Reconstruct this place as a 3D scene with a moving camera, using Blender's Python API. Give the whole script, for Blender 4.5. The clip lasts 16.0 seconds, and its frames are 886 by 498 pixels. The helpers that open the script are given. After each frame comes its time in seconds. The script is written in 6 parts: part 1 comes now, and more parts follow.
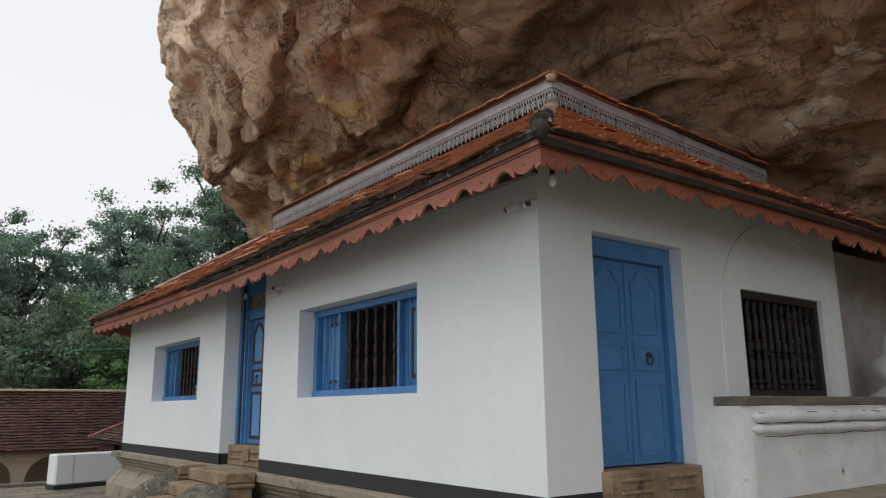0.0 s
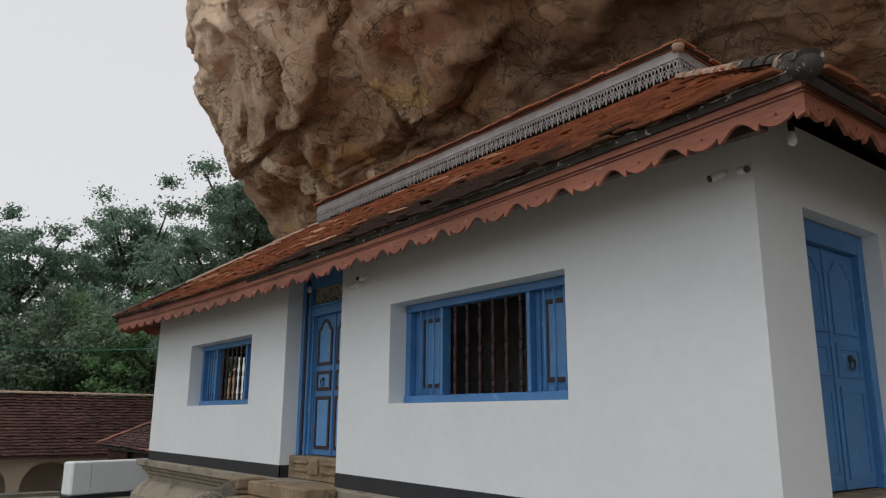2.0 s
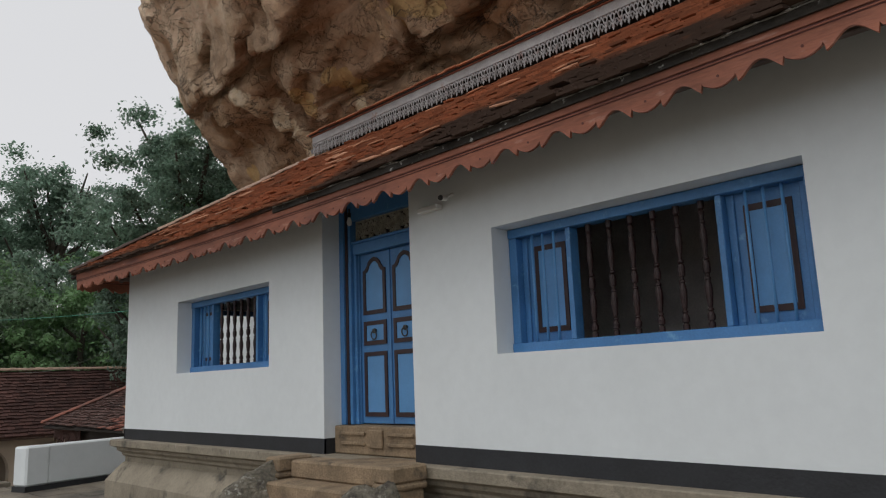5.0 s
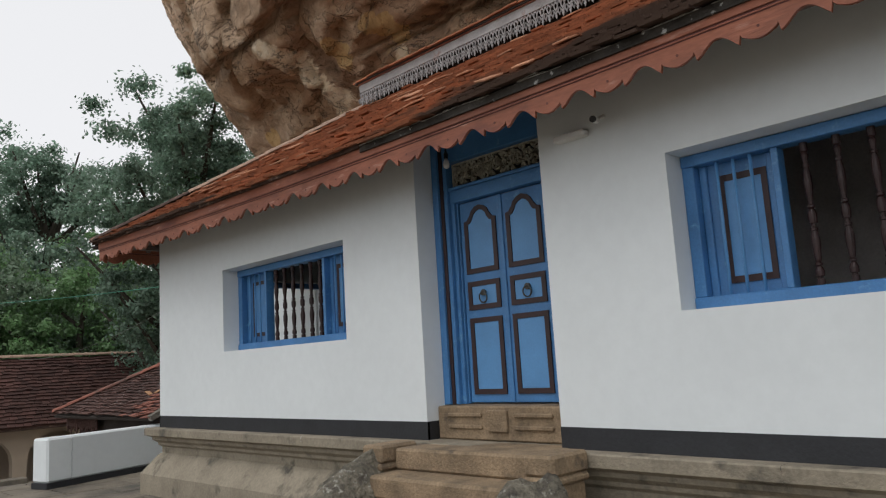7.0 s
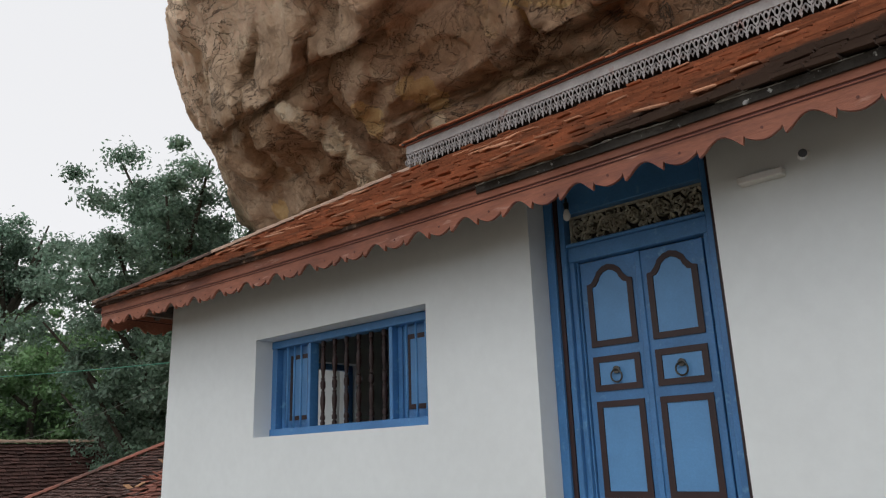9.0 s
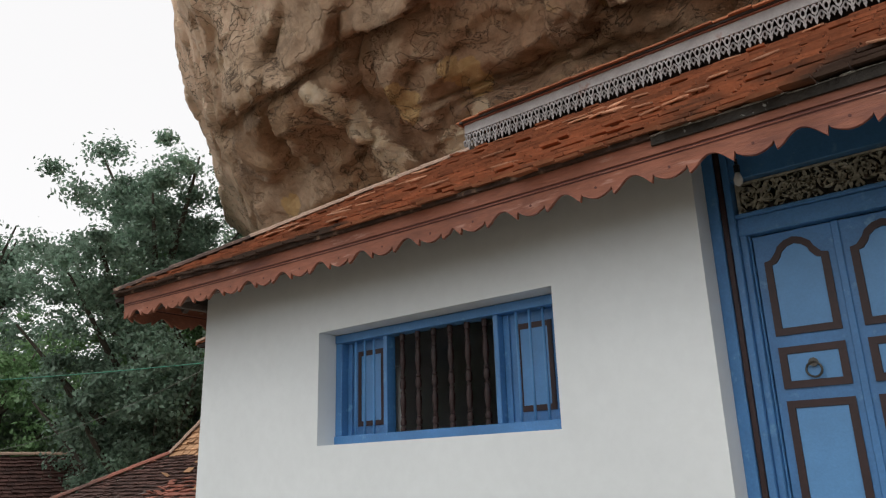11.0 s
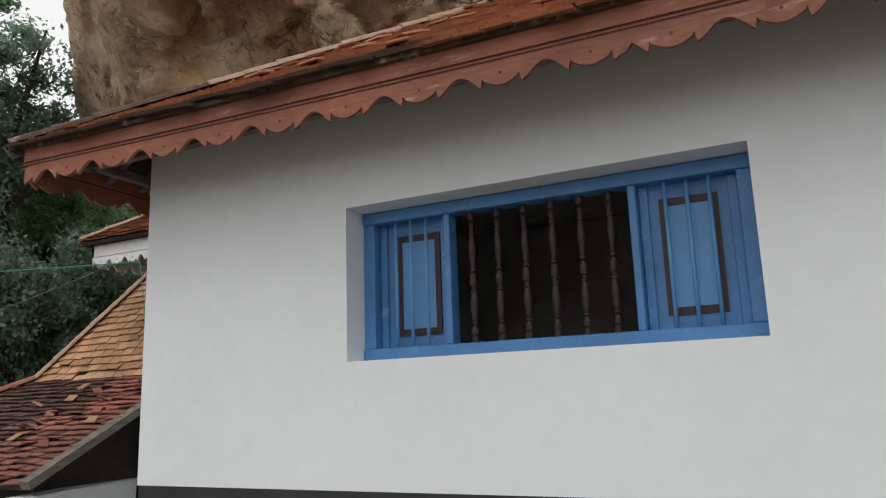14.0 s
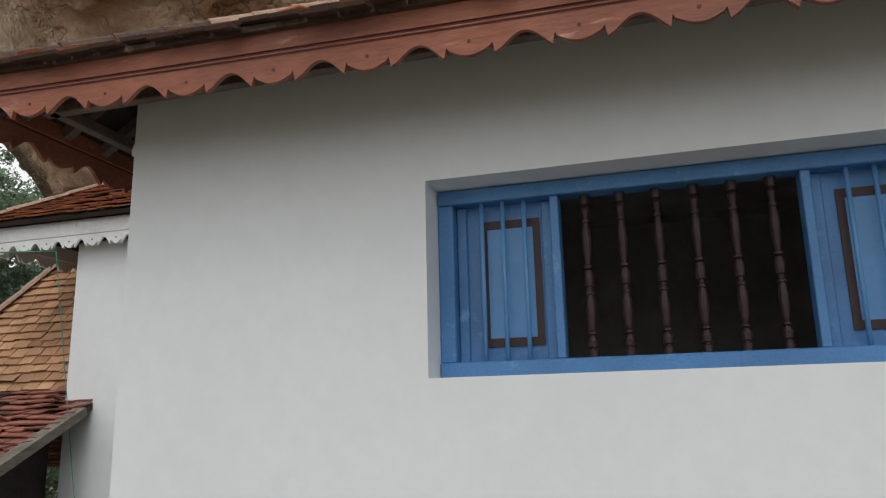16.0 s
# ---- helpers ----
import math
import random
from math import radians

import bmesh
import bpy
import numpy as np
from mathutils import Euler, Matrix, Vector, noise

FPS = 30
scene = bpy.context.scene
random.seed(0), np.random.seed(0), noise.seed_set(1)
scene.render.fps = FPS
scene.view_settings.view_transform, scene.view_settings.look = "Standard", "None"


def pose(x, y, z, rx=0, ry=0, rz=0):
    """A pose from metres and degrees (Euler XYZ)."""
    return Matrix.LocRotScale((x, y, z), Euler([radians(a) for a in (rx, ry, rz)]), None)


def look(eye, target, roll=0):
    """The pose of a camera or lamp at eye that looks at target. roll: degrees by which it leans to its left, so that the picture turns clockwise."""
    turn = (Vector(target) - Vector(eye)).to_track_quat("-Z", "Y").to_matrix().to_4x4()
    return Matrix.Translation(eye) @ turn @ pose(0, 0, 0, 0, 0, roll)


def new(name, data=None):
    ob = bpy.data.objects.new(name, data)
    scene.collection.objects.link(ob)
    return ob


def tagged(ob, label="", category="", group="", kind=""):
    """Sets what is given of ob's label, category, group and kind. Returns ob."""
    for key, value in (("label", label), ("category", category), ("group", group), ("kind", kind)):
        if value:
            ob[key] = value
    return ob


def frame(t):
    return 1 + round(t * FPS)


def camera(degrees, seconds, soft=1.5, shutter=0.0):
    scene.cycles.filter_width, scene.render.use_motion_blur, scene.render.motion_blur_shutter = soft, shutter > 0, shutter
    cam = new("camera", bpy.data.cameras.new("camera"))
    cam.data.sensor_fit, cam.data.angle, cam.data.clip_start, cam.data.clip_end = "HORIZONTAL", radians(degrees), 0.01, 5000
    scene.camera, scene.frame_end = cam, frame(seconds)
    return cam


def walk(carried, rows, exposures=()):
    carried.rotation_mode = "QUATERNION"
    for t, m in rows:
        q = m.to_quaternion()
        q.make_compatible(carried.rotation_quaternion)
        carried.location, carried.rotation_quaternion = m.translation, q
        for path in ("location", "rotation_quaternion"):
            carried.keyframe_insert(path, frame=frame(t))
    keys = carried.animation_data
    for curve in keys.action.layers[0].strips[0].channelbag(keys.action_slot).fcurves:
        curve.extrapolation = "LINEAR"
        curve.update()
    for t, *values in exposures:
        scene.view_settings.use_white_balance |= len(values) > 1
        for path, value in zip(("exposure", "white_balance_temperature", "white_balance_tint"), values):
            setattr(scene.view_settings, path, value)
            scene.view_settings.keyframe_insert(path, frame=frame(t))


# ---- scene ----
cam = camera(61.8, 16.0, soft=1.2)
PATH = [
    (0, (0.131, 0.2, 1.649), (1.306, 1.762, 2.074), -0.5),
    (0.5, (0.071, 0.631, 1.64), (1.244, 2.203, 2.028), 0.2),
    (1, (-0.082, 1.084, 1.648), (1.163, 2.602, 2.024), -2.1),
    (1.5, (-0.245, 1.482, 1.596), (0.981, 3.013, 1.99), -1.8),
    (2, (-0.298, 1.98, 1.644), (0.904, 3.514, 2.094), 0.4),
    (2.5, (-0.32, 2.532, 1.652), (0.931, 4.039, 2.057), 1.1),
    (3, (-0.367, 2.923, 1.68), (0.866, 4.455, 2.047), -1.5),
    (5.5, (-0.394, 5.038, 1.594), (0.992, 6.439, 1.934), -2.1),
    (6, (-0.354, 5.514, 1.572), (0.958, 6.991, 1.89), 1.2),
    (6.5, (-0.423, 5.941, 1.564), (0.975, 7.335, 1.883), -0.9),
    (7, (-0.322, 6.39, 1.585), (1.078, 7.787, 1.88), -3.5),
    (7.5, (-0.328, 6.802, 1.528), (1.036, 8.201, 1.956), -1.4),
    (8, (-0.34, 7.185, 1.549), (1.128, 8.468, 1.995), -0.3),
    (8.5, (-0.332, 7.667, 1.56), (1.1, 8.964, 2.078), -1.6),
    (11, (-0.335, 9.765, 1.574), (1.16, 10.959, 2.155), -1.8),
    (11.5, (-0.305, 10.175, 1.564), (1.216, 11.366, 2.081), -1.7),
    (12, (-0.294, 10.571, 1.546), (1.354, 11.604, 2.008), -2.5),
    (12.5, (-0.244, 11.0, 1.529), (1.393, 12.051, 1.995), -4.5),
    (13, (-0.122, 11.427, 1.516), (1.591, 12.36, 1.958), -3.3),
    (13.5, (-0.005, 11.809, 1.546), (1.751, 12.673, 1.957), -3.3),
    (14, (0.234, 12.273, 1.598), (1.994, 13.137, 1.992), -2.0),
    (14.5, (0.345, 12.672, 1.593), (2.177, 13.368, 1.992), -2.4),
    (15, (0.465, 13.068, 1.562), (2.271, 13.843, 1.935), -2.1),
    (15.5, (0.687, 13.477, 1.578), (2.521, 14.146, 2.012), 0.1),
    (16, (0.735, 13.861, 1.671), (2.609, 14.407, 2.107), -1.3),
]
walk(cam, [(t, look(eye, target, roll)) for t, eye, target, roll in PATH],
     exposures=[(t, stops, 6340 if t < 9 else 6480, 10.5) for t, stops in ((0, 0.0), (0.5, -0.17), (1, -0.22), (2.5, -0.36), (3, -0.40), (5.5, -0.27), (6, -0.12), (7, -0.06), (8, -0.13), (8.5, -0.10), (11, 0.10), (12, 0.06), (16, 0.06))])

# ---- world and light ----
world = bpy.data.worlds.new("overcast_sky")
scene.world = world
world.use_nodes = True
wn = world.node_tree.nodes
wl = world.node_tree.links
sky = wn.new("ShaderNodeTexSky")
sky.sky_type = 'NISHITA'
sky.sun_disc = False
sky.sun_elevation, sky.sun_rotation = radians(50), radians(255)
sky.dust_density = 4.0
grey = wn.new("ShaderNodeHueSaturation")
grey.inputs["Saturation"].default_value = 0.05
veil = wn.new("ShaderNodeMix")
veil.data_type = 'RGBA'
veil.inputs["Factor"].default_value = 0.75
veil.inputs["B"].default_value = (8.25, 8.2, 8.2, 1)
wl.new(sky.outputs[0], grey.inputs["Color"])
wl.new(grey.outputs[0], veil.inputs["A"])
wl.new(veil.outputs["Result"], wn["Background"].inputs["Color"])
wn["Background"].inputs["Strength"].default_value = 0.13
sun = new("sun", bpy.data.lights.new("sun", 'SUN'))
sun.data.energy, sun.data.angle, sun.data.color = 0.7, radians(25), (1.0, 0.97, 0.92)
sun.matrix_world = look((-12, -4, 22), (0, 0, 0))

# ---- materials ----
def mat(name, base, rough=0.7, metal=0.0, vary=0.25, scale=3.0, fine=40.0, bump=0.15, tint=None, stain=None, island=0.0, objrand=0.0, stretch=(1, 1, 1), bump_dist=0.02):
    """Procedural surface: base colour varied at a broad and a fine scale, optional second tint and dark stains, fine relief."""
    m = bpy.data.materials.new(name)
    m.use_nodes = True
    n, l = m.node_tree.nodes, m.node_tree.links
    b = n["Principled BSDF"]
    b.inputs["Roughness"].default_value, b.inputs["Metallic"].default_value = rough, metal
    tc = n.new("ShaderNodeNewGeometry")
    mp = n.new("ShaderNodeMapping")
    mp.inputs["Scale"].default_value = stretch
    l.new(tc.outputs["Position"], mp.inputs["Vector"])

    def nz(s, detail=6.0, off=0.0):
        t = n.new("ShaderNodeTexNoise")
        t.inputs["Scale"].default_value, t.inputs["Detail"].default_value = s, detail
        t.inputs["Roughness"].default_value = 0.6
        if off:
            o = n.new("ShaderNodeVectorMath")
            o.inputs[1].default_value = (off, off * 0.7, off * 1.3)
            l.new(mp.outputs[0], o.inputs[0])
            l.new(o.outputs[0], t.inputs["Vector"])
        else:
            l.new(mp.outputs[0], t.inputs["Vector"])
        return t

    def ramp(src, a, c):
        r = n.new("ShaderNodeMapRange")
        r.inputs["From Min"].default_value, r.inputs["From Max"].default_value = a, c
        l.new(src, r.inputs["Value"])
        return r.outputs[0]

    def mix(fac, a, c, mode='MIX'):
        x = n.new("ShaderNodeMix")
        x.data_type, x.blend_type = 'RGBA', mode
        for key, v in (("Factor", fac), ("A", a), ("B", c)):
            if isinstance(v, (int, float)):
                x.inputs[key].default_value = v
            elif isinstance(v, tuple):
                x.inputs[key].default_value = (*v, 1)
            else:
                l.new(v, x.inputs[key])
        return x.outputs["Result"]

    broad, small = nz(scale), nz(fine, 4.0, 7.0)
    dark = tuple(c * (1 - vary) for c in base)
    light = tuple(min(1, c * (1 + vary * 0.6)) for c in base)
    col = mix(ramp(broad.outputs[0], 0.3, 0.7), dark, light)
    col = mix(ramp(small.outputs[0], 0.35, 0.65), col, mix(1.0, col, tuple(1 - vary * 0.7 for _ in range(3)), 'MULTIPLY'))
    if tint:
        c2, s2, lo, hi = tint
        col = mix(ramp(nz(s2, 7.0, 23.0).outputs[0], lo, hi), col, c2)
    if island:
        v = ramp(tc.outputs["Random Per Island"], 0, 1)
        col = mix(v, col, mix(1.0, col, (1 - island, 1 - island * 1.05, 1 - island * 1.1), 'MULTIPLY'))
    if objrand:
        oi = n.new("ShaderNodeObjectInfo")
        col = mix(oi.outputs["Random"], col, mix(1.0, col, (1 - objrand, 1 - objrand * 1.05, 1 - objrand * 1.1), 'MULTIPLY'))
    if stain:
        c3, s3, lo, hi = stain
        col = mix(ramp(nz(s3, 8.0, 51.0).outputs[0], lo, hi), col, c3)
    l.new(col, b.inputs["Base Color"])
    bp = n.new("ShaderNodeBump")
    bp.inputs["Strength"].default_value, bp.inputs["Distance"].default_value = bump, bump_dist
    hsum = n.new("ShaderNodeMath")
    hsum.operation = 'ADD'
    l.new(broad.outputs[0], hsum.inputs[0])
    l.new(small.outputs[0], hsum.inputs[1])
    l.new(hsum.outputs[0], bp.inputs["Height"])
    l.new(bp.outputs[0], b.inputs["Normal"])
    return m


def moss_over(m):
    """Black moss grown over the lower slope of one stretch of roof, with ragged edges."""
    n, l = m.node_tree.nodes, m.node_tree.links
    b = n["Principled BSDF"]
    col = b.inputs["Base Color"].links[0].from_socket
    geo = [x for x in n if x.bl_idname == "ShaderNodeNewGeometry"][0]
    sep = n.new("ShaderNodeSeparateXYZ")
    l.new(geo.outputs["Position"], sep.inputs[0])
    t = n.new("ShaderNodeTexNoise")
    t.inputs["Scale"].default_value, t.inputs["Detail"].default_value = 1.3, 6
    l.new(geo.outputs["Position"], t.inputs["Vector"])

    def calc(op, a, c):
        x = n.new("ShaderNodeMath")
        x.operation = op
        for k, v in enumerate((a, c)):
            if isinstance(v, float):
                x.inputs[k].default_value = v
            else:
                l.new(v, x.inputs[k])
        return x.outputs[0]

    def span(src, a, c):
        r = n.new("ShaderNodeMapRange")
        r.inputs["From Min"].default_value, r.inputs["From Max"].default_value = a, c
        l.new(src, r.inputs["Value"])
        return r.outputs[0]

    reach = calc('MULTIPLY', span(sep.outputs[1], 11.9, 9.3), span(sep.outputs[2], 4.60, 3.6))
    reach = calc('MULTIPLY', reach, span(sep.outputs[1], 4.4, 6.6))
    rim = calc('MULTIPLY', span(sep.outputs[2], 3.68, 3.58), span(sep.outputs[1], 13.2, 14.6))
    reach = calc('MAXIMUM', reach, rim)
    amount = span(calc('ADD', reach, calc('MULTIPLY', t.outputs[0], 1.5)), 1.10, 1.36)
    x = n.new("ShaderNodeMix")
    x.data_type = 'RGBA'
    l.new(amount, x.inputs["Factor"])
    l.new(col, x.inputs["A"])
    x.inputs["B"].default_value = (0.074, 0.043, 0.029, 1)
    l.new(x.outputs["Result"], b.inputs["Base Color"])


M_PLASTER = mat("white_limewash", (0.715, 0.755, 0.765), 0.8, vary=0.045, scale=0.9, fine=9, bump=0.07)
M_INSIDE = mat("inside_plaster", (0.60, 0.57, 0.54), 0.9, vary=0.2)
M_BAND = mat("black_band_paint", (0.022, 0.024, 0.028), 0.6, vary=0.3)
M_BLUE = mat("blue_gloss_paint", (0.066, 0.212, 0.465), 0.42, vary=0.18, scale=2.5, fine=60, bump=0.14, tint=((0.13, 0.31, 0.52), 11.0, 0.60, 0.72))
M_BLUE2 = mat("light_blue_panel_paint", (0.108, 0.295, 0.575), 0.42, vary=0.1, scale=4, fine=60, bump=0.1)
M_BROWN = mat("dark_brown_moulding_paint", (0.035, 0.014, 0.014), 0.5, vary=0.3)
M_TURNED = mat("turned_dark_wood", (0.028, 0.0085, 0.008), 0.5, vary=0.35, fine=80, stretch=(1, 1, 0.15))
M_BLACK = mat("dark_window_timber", (0.022, 0.018, 0.016), 0.7, vary=0.3)
M_TERRA = mat("terracotta_painted_timber", (0.335, 0.115, 0.064), 0.62, vary=0.36, scale=2.2, fine=35, bump=0.25, stretch=(1, 0.3, 1.6), tint=((0.46, 0.24, 0.18), 9.0, 0.62, 0.72), stain=((0.15, 0.05, 0.035), 3.5, 0.58, 0.72))
M_LINE = mat("groove_shadow_paint", (0.12, 0.035, 0.025), 0.7, vary=0.3)
M_STONE = mat("weathered_plinth_stone", (0.30, 0.26, 0.195), 0.9, vary=0.28, scale=2.0, fine=30, bump=0.5, stain=((0.06, 0.055, 0.045), 3.0, 0.56, 0.72))
M_STEP = mat("yellow_brown_carved_stone", (0.31, 0.225, 0.14), 0.9, vary=0.4, scale=4.0, fine=45, bump=0.6, stain=((0.09, 0.07, 0.05), 5.0, 0.58, 0.72))
M_BOULDER = mat("lichen_grey_boulder", (0.24, 0.215, 0.165), 0.95, vary=0.55, scale=6.0, fine=28, bump=1.0, bump_dist=0.05, tint=((0.45, 0.44, 0.38), 12.0, 0.58, 0.68), stain=((0.07, 0.06, 0.05), 7.0, 0.55, 0.68))
M_PAVE = mat("worn_paving_stone", (0.255, 0.222, 0.172), 0.85, vary=0.35, scale=1.5, fine=25, bump=0.5, stain=((0.07, 0.065, 0.055), 1.2, 0.52, 0.70), objrand=0.25)
M_JOINT = mat("dark_earth_joint", (0.06, 0.05, 0.04), 0.95, vary=0.4)
M_TILE = mat("orange_clay_tile", (0.60, 0.225, 0.105), 0.85, vary=0.28, scale=2.4, fine=40, bump=0.4, island=0.40, objrand=0.30, stain=((0.20, 0.09, 0.052), 1.6, 0.59, 0.72))
moss_over(M_TILE)
M_TILE2 = mat("ochre_clay_tile", (0.62, 0.355, 0.19), 0.85, vary=0.25, scale=1.5, fine=40, bump=0.4, island=0.4)
M_TILE3 = mat("red_brown_clay_tile", (0.40, 0.155, 0.11), 0.85, vary=0.35, scale=1.0, fine=40, bump=0.4, island=0.45, stain=((0.09, 0.06, 0.05), 0.9, 0.56, 0.68))
M_TILE4 = mat("dark_old_clay_tile", (0.11, 0.050, 0.040), 0.9, vary=0.35, scale=0.8, fine=30, bump=0.4, island=0.5)
M_TILE5 = mat("blackened_clay_tile", (0.14, 0.070, 0.056), 0.85, vary=0.4, scale=0.9, fine=30, bump=0.4, island=0.5, tint=((0.34, 0.30, 0.28), 5.0, 0.64, 0.68))
M_MORTAR = mat("pale_hip_mortar", (0.46, 0.32, 0.24), 0.9, vary=0.3, scale=6, bump=0.5)
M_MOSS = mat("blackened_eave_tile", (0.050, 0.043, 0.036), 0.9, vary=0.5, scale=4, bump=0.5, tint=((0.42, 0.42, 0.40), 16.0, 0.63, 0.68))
M_PALETILE = mat("pale_slipped_tile", (0.62, 0.30, 0.17), 0.85, vary=0.25, scale=6, bump=0.4, objrand=0.55)
M_CRUST = mat("pale_mortar_crust", (0.50, 0.47, 0.43), 0.9, vary=0.4, scale=12, bump=0.5)
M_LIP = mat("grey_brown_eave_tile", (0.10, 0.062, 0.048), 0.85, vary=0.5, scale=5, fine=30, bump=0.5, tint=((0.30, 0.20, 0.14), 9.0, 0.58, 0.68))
M_DECK = mat("dark_roof_timber", (0.045, 0.035, 0.030), 0.85, vary=0.4, fine=30, stretch=(1, 0.2, 1))
M_RAFTER = mat("grey_brown_rafter", (0.16, 0.12, 0.105), 0.8, vary=0.4, fine=40)
M_LACE = mat("greyed_white_fretwork", (0.36, 0.345, 0.34), 0.7, vary=0.2, scale=5, bump=0.2, stain=((0.22, 0.10, 0.07), 4.0, 0.60, 0.74))
M_FRET = mat("carved_pale_grille", (0.52, 0.50, 0.40), 0.8, vary=0.4, scale=12, bump=0.4)
M_METAL = mat("dull_dark_metal", (0.10, 0.095, 0.085), 0.4, metal=0.8, vary=0.3)
M_PLASTIC = mat("white_plastic", (0.68, 0.68, 0.66), 0.4, vary=0.05)
M_PBLACK = mat("black_plastic", (0.015, 0.015, 0.017), 0.3, vary=0.1)
M_BULB = mat("frosted_white_bulb", (0.80, 0.80, 0.77), 0.25, vary=0.03, bump=0.0)
M_CABLE = mat("green_cable_sheath", (0.03, 0.22, 0.14), 0.5, vary=0.1)
M_WIRE = mat("grey_wire", (0.16, 0.18, 0.15), 0.6, vary=0.1)
M_CREAM = mat("cream_wall_paint", (0.56, 0.47, 0.37), 0.85, vary=0.12, scale=0.8, bump=0.2)
M_SLAB = mat("weathered_altar_slab", (0.20, 0.18, 0.15), 0.9, vary=0.4, scale=4, fine=30, bump=0.6, stretch=(0.4, 1, 3))
M_OLDWHITE = mat("peeling_whitewash", (0.76, 0.78, 0.78), 0.85, vary=0.12, scale=3, bump=0.4, stain=((0.20, 0.19, 0.17), 5.0, 0.66, 0.76))
M_EARTH = mat("court_earth", (0.28, 0.24, 0.18), 0.95, vary=0.4, scale=0.5, fine=8, bump=0.4)
M_BARK = mat("grey_bark", (0.085, 0.070, 0.055), 0.9, vary=0.4, fine=20, stretch=(1, 1, 0.2), bump=0.6)


def leaf_mat(name, base):
    m = mat(name, base, 0.5, vary=0.35, scale=0.35, fine=2.0, bump=0.0, island=0.5)
    n, l = m.node_tree.nodes, m.node_tree.links
    b = n["Principled BSDF"]
    thin = n.new("ShaderNodeBsdfTranslucent")
    l.new(b.inputs["Base Color"].links[0].from_socket, thin.inputs["Color"])
    blend = n.new("ShaderNodeMixShader")
    blend.inputs[0].default_value = 0.5
    l.new(b.outputs[0], blend.inputs[1])
    l.new(thin.outputs[0], blend.inputs[2])
    l.new(blend.outputs[0], n["Material Output"].inputs["Surface"])
    return m


M_LEAF = leaf_mat("deep_green_leaf", (0.305, 0.435, 0.290))
M_LEAF2 = leaf_mat("bluish_green_leaf", (0.305, 0.465, 0.345))
M_LEAF3 = leaf_mat("fresh_green_leaf", (0.275, 0.480, 0.215))


def rock_mat():
    m = mat("ochre_brown_cliff_rock", (0.55, 0.39, 0.25), 0.9, vary=0.42, scale=0.9, fine=6.0, bump=0.9, bump_dist=0.12)
    n, l = m.node_tree.nodes, m.node_tree.links
    b = n["Principled BSDF"]
    col = b.inputs["Base Color"].links[0].from_socket
    geo = [x for x in n if x.bl_idname == "ShaderNodeNewGeometry"][0]

    def noise_mask(s, lo, hi, off, stretch):
        mp = n.new("ShaderNodeMapping")
        mp.inputs["Location"].default_value = off
        mp.inputs["Scale"].default_value = stretch
        l.new(geo.outputs["Position"], mp.inputs["Vector"])
        t = n.new("ShaderNodeTexNoise")
        t.inputs["Scale"].default_value, t.inputs["Detail"].default_value, t.inputs["Roughness"].default_value = s, 8, 0.62
        t.inputs["Distortion"].default_value = 0.6
        l.new(mp.outputs[0], t.inputs["Vector"])
        r = n.new("ShaderNodeMapRange")
        r.inputs["From Min"].default_value, r.inputs["From Max"].default_value = lo, hi
        l.new(t.outputs[0], r.inputs["Value"])
        return r.outputs[0]

    def along(axis, a, c):
        s = n.new("ShaderNodeSeparateXYZ")
        l.new(geo.outputs["Position"], s.inputs[0])
        r = n.new("ShaderNodeMapRange")
        r.inputs["From Min"].default_value, r.inputs["From Max"].default_value = a, c
        l.new(s.outputs[axis], r.inputs["Value"])
        return r.outputs[0]

    def times(a, c):
        x = n.new("ShaderNodeMath")
        x.operation = 'MULTIPLY'
        l.new(a, x.inputs[0])
        l.new(c, x.inputs[1])
        return x.outputs[0]

    def over(col, fac, c):
        x = n.new("ShaderNodeMix")
        x.data_type = 'RGBA'
        l.new(fac, x.inputs["Factor"])
        l.new(col, x.inputs["A"])
        x.inputs["B"].default_value = (*c, 1)
        return x.outputs["Result"]

    # flaky grain at several sizes, with cracks between blocks
    def grain(s_, detail, rough, dist, stretch):
        mp = n.new("ShaderNodeMapping")
        mp.inputs["Scale"].default_value = stretch
        l.new(geo.outputs["Position"], mp.inputs["Vector"])
        t = n.new("ShaderNodeTexNoise")
        t.inputs["Scale"].default_value, t.inputs["Detail"].default_value, t.inputs["Roughness"].default_value, t.inputs["Distortion"].default_value = s_, detail, rough, dist
        l.new(mp.outputs[0], t.inputs["Vector"])
        return t
    g1, g2 = grain(1.6, 12, 0.68, 0.8, (1, 0.7, 1.3)), grain(7.0, 9, 0.7, 0.4, (1, 1, 1))
    warp = grain(1.1, 4, 0.6, 0.0, (1, 1, 1))
    shift = n.new("ShaderNodeVectorMath")
    shift.operation = 'MULTIPLY_ADD'
    l.new(warp.outputs["Color"], shift.inputs[0])
    shift.inputs[1].default_value = (3.2, 3.2, 3.2)
    l.new(geo.outputs["Position"], shift.inputs[2])
    vor = n.new("ShaderNodeTexVoronoi")
    vor.feature = 'DISTANCE_TO_EDGE'
    vor.inputs["Scale"].default_value = 0.33
    l.new(shift.outputs[0], vor.inputs["Vector"])
    crack = n.new("ShaderNodeMapRange")
    crack.inputs["From Min"].default_value, crack.inputs["From Max"].default_value = 0.0, 0.025
    l.new(vor.outputs["Distance"], crack.inputs["Value"])
    tone = n.new("ShaderNodeValToRGB")
    e = tone.color_ramp.elements
    e[0].position, e[0].color = 0.34, (0.20, 0.135, 0.085, 1)
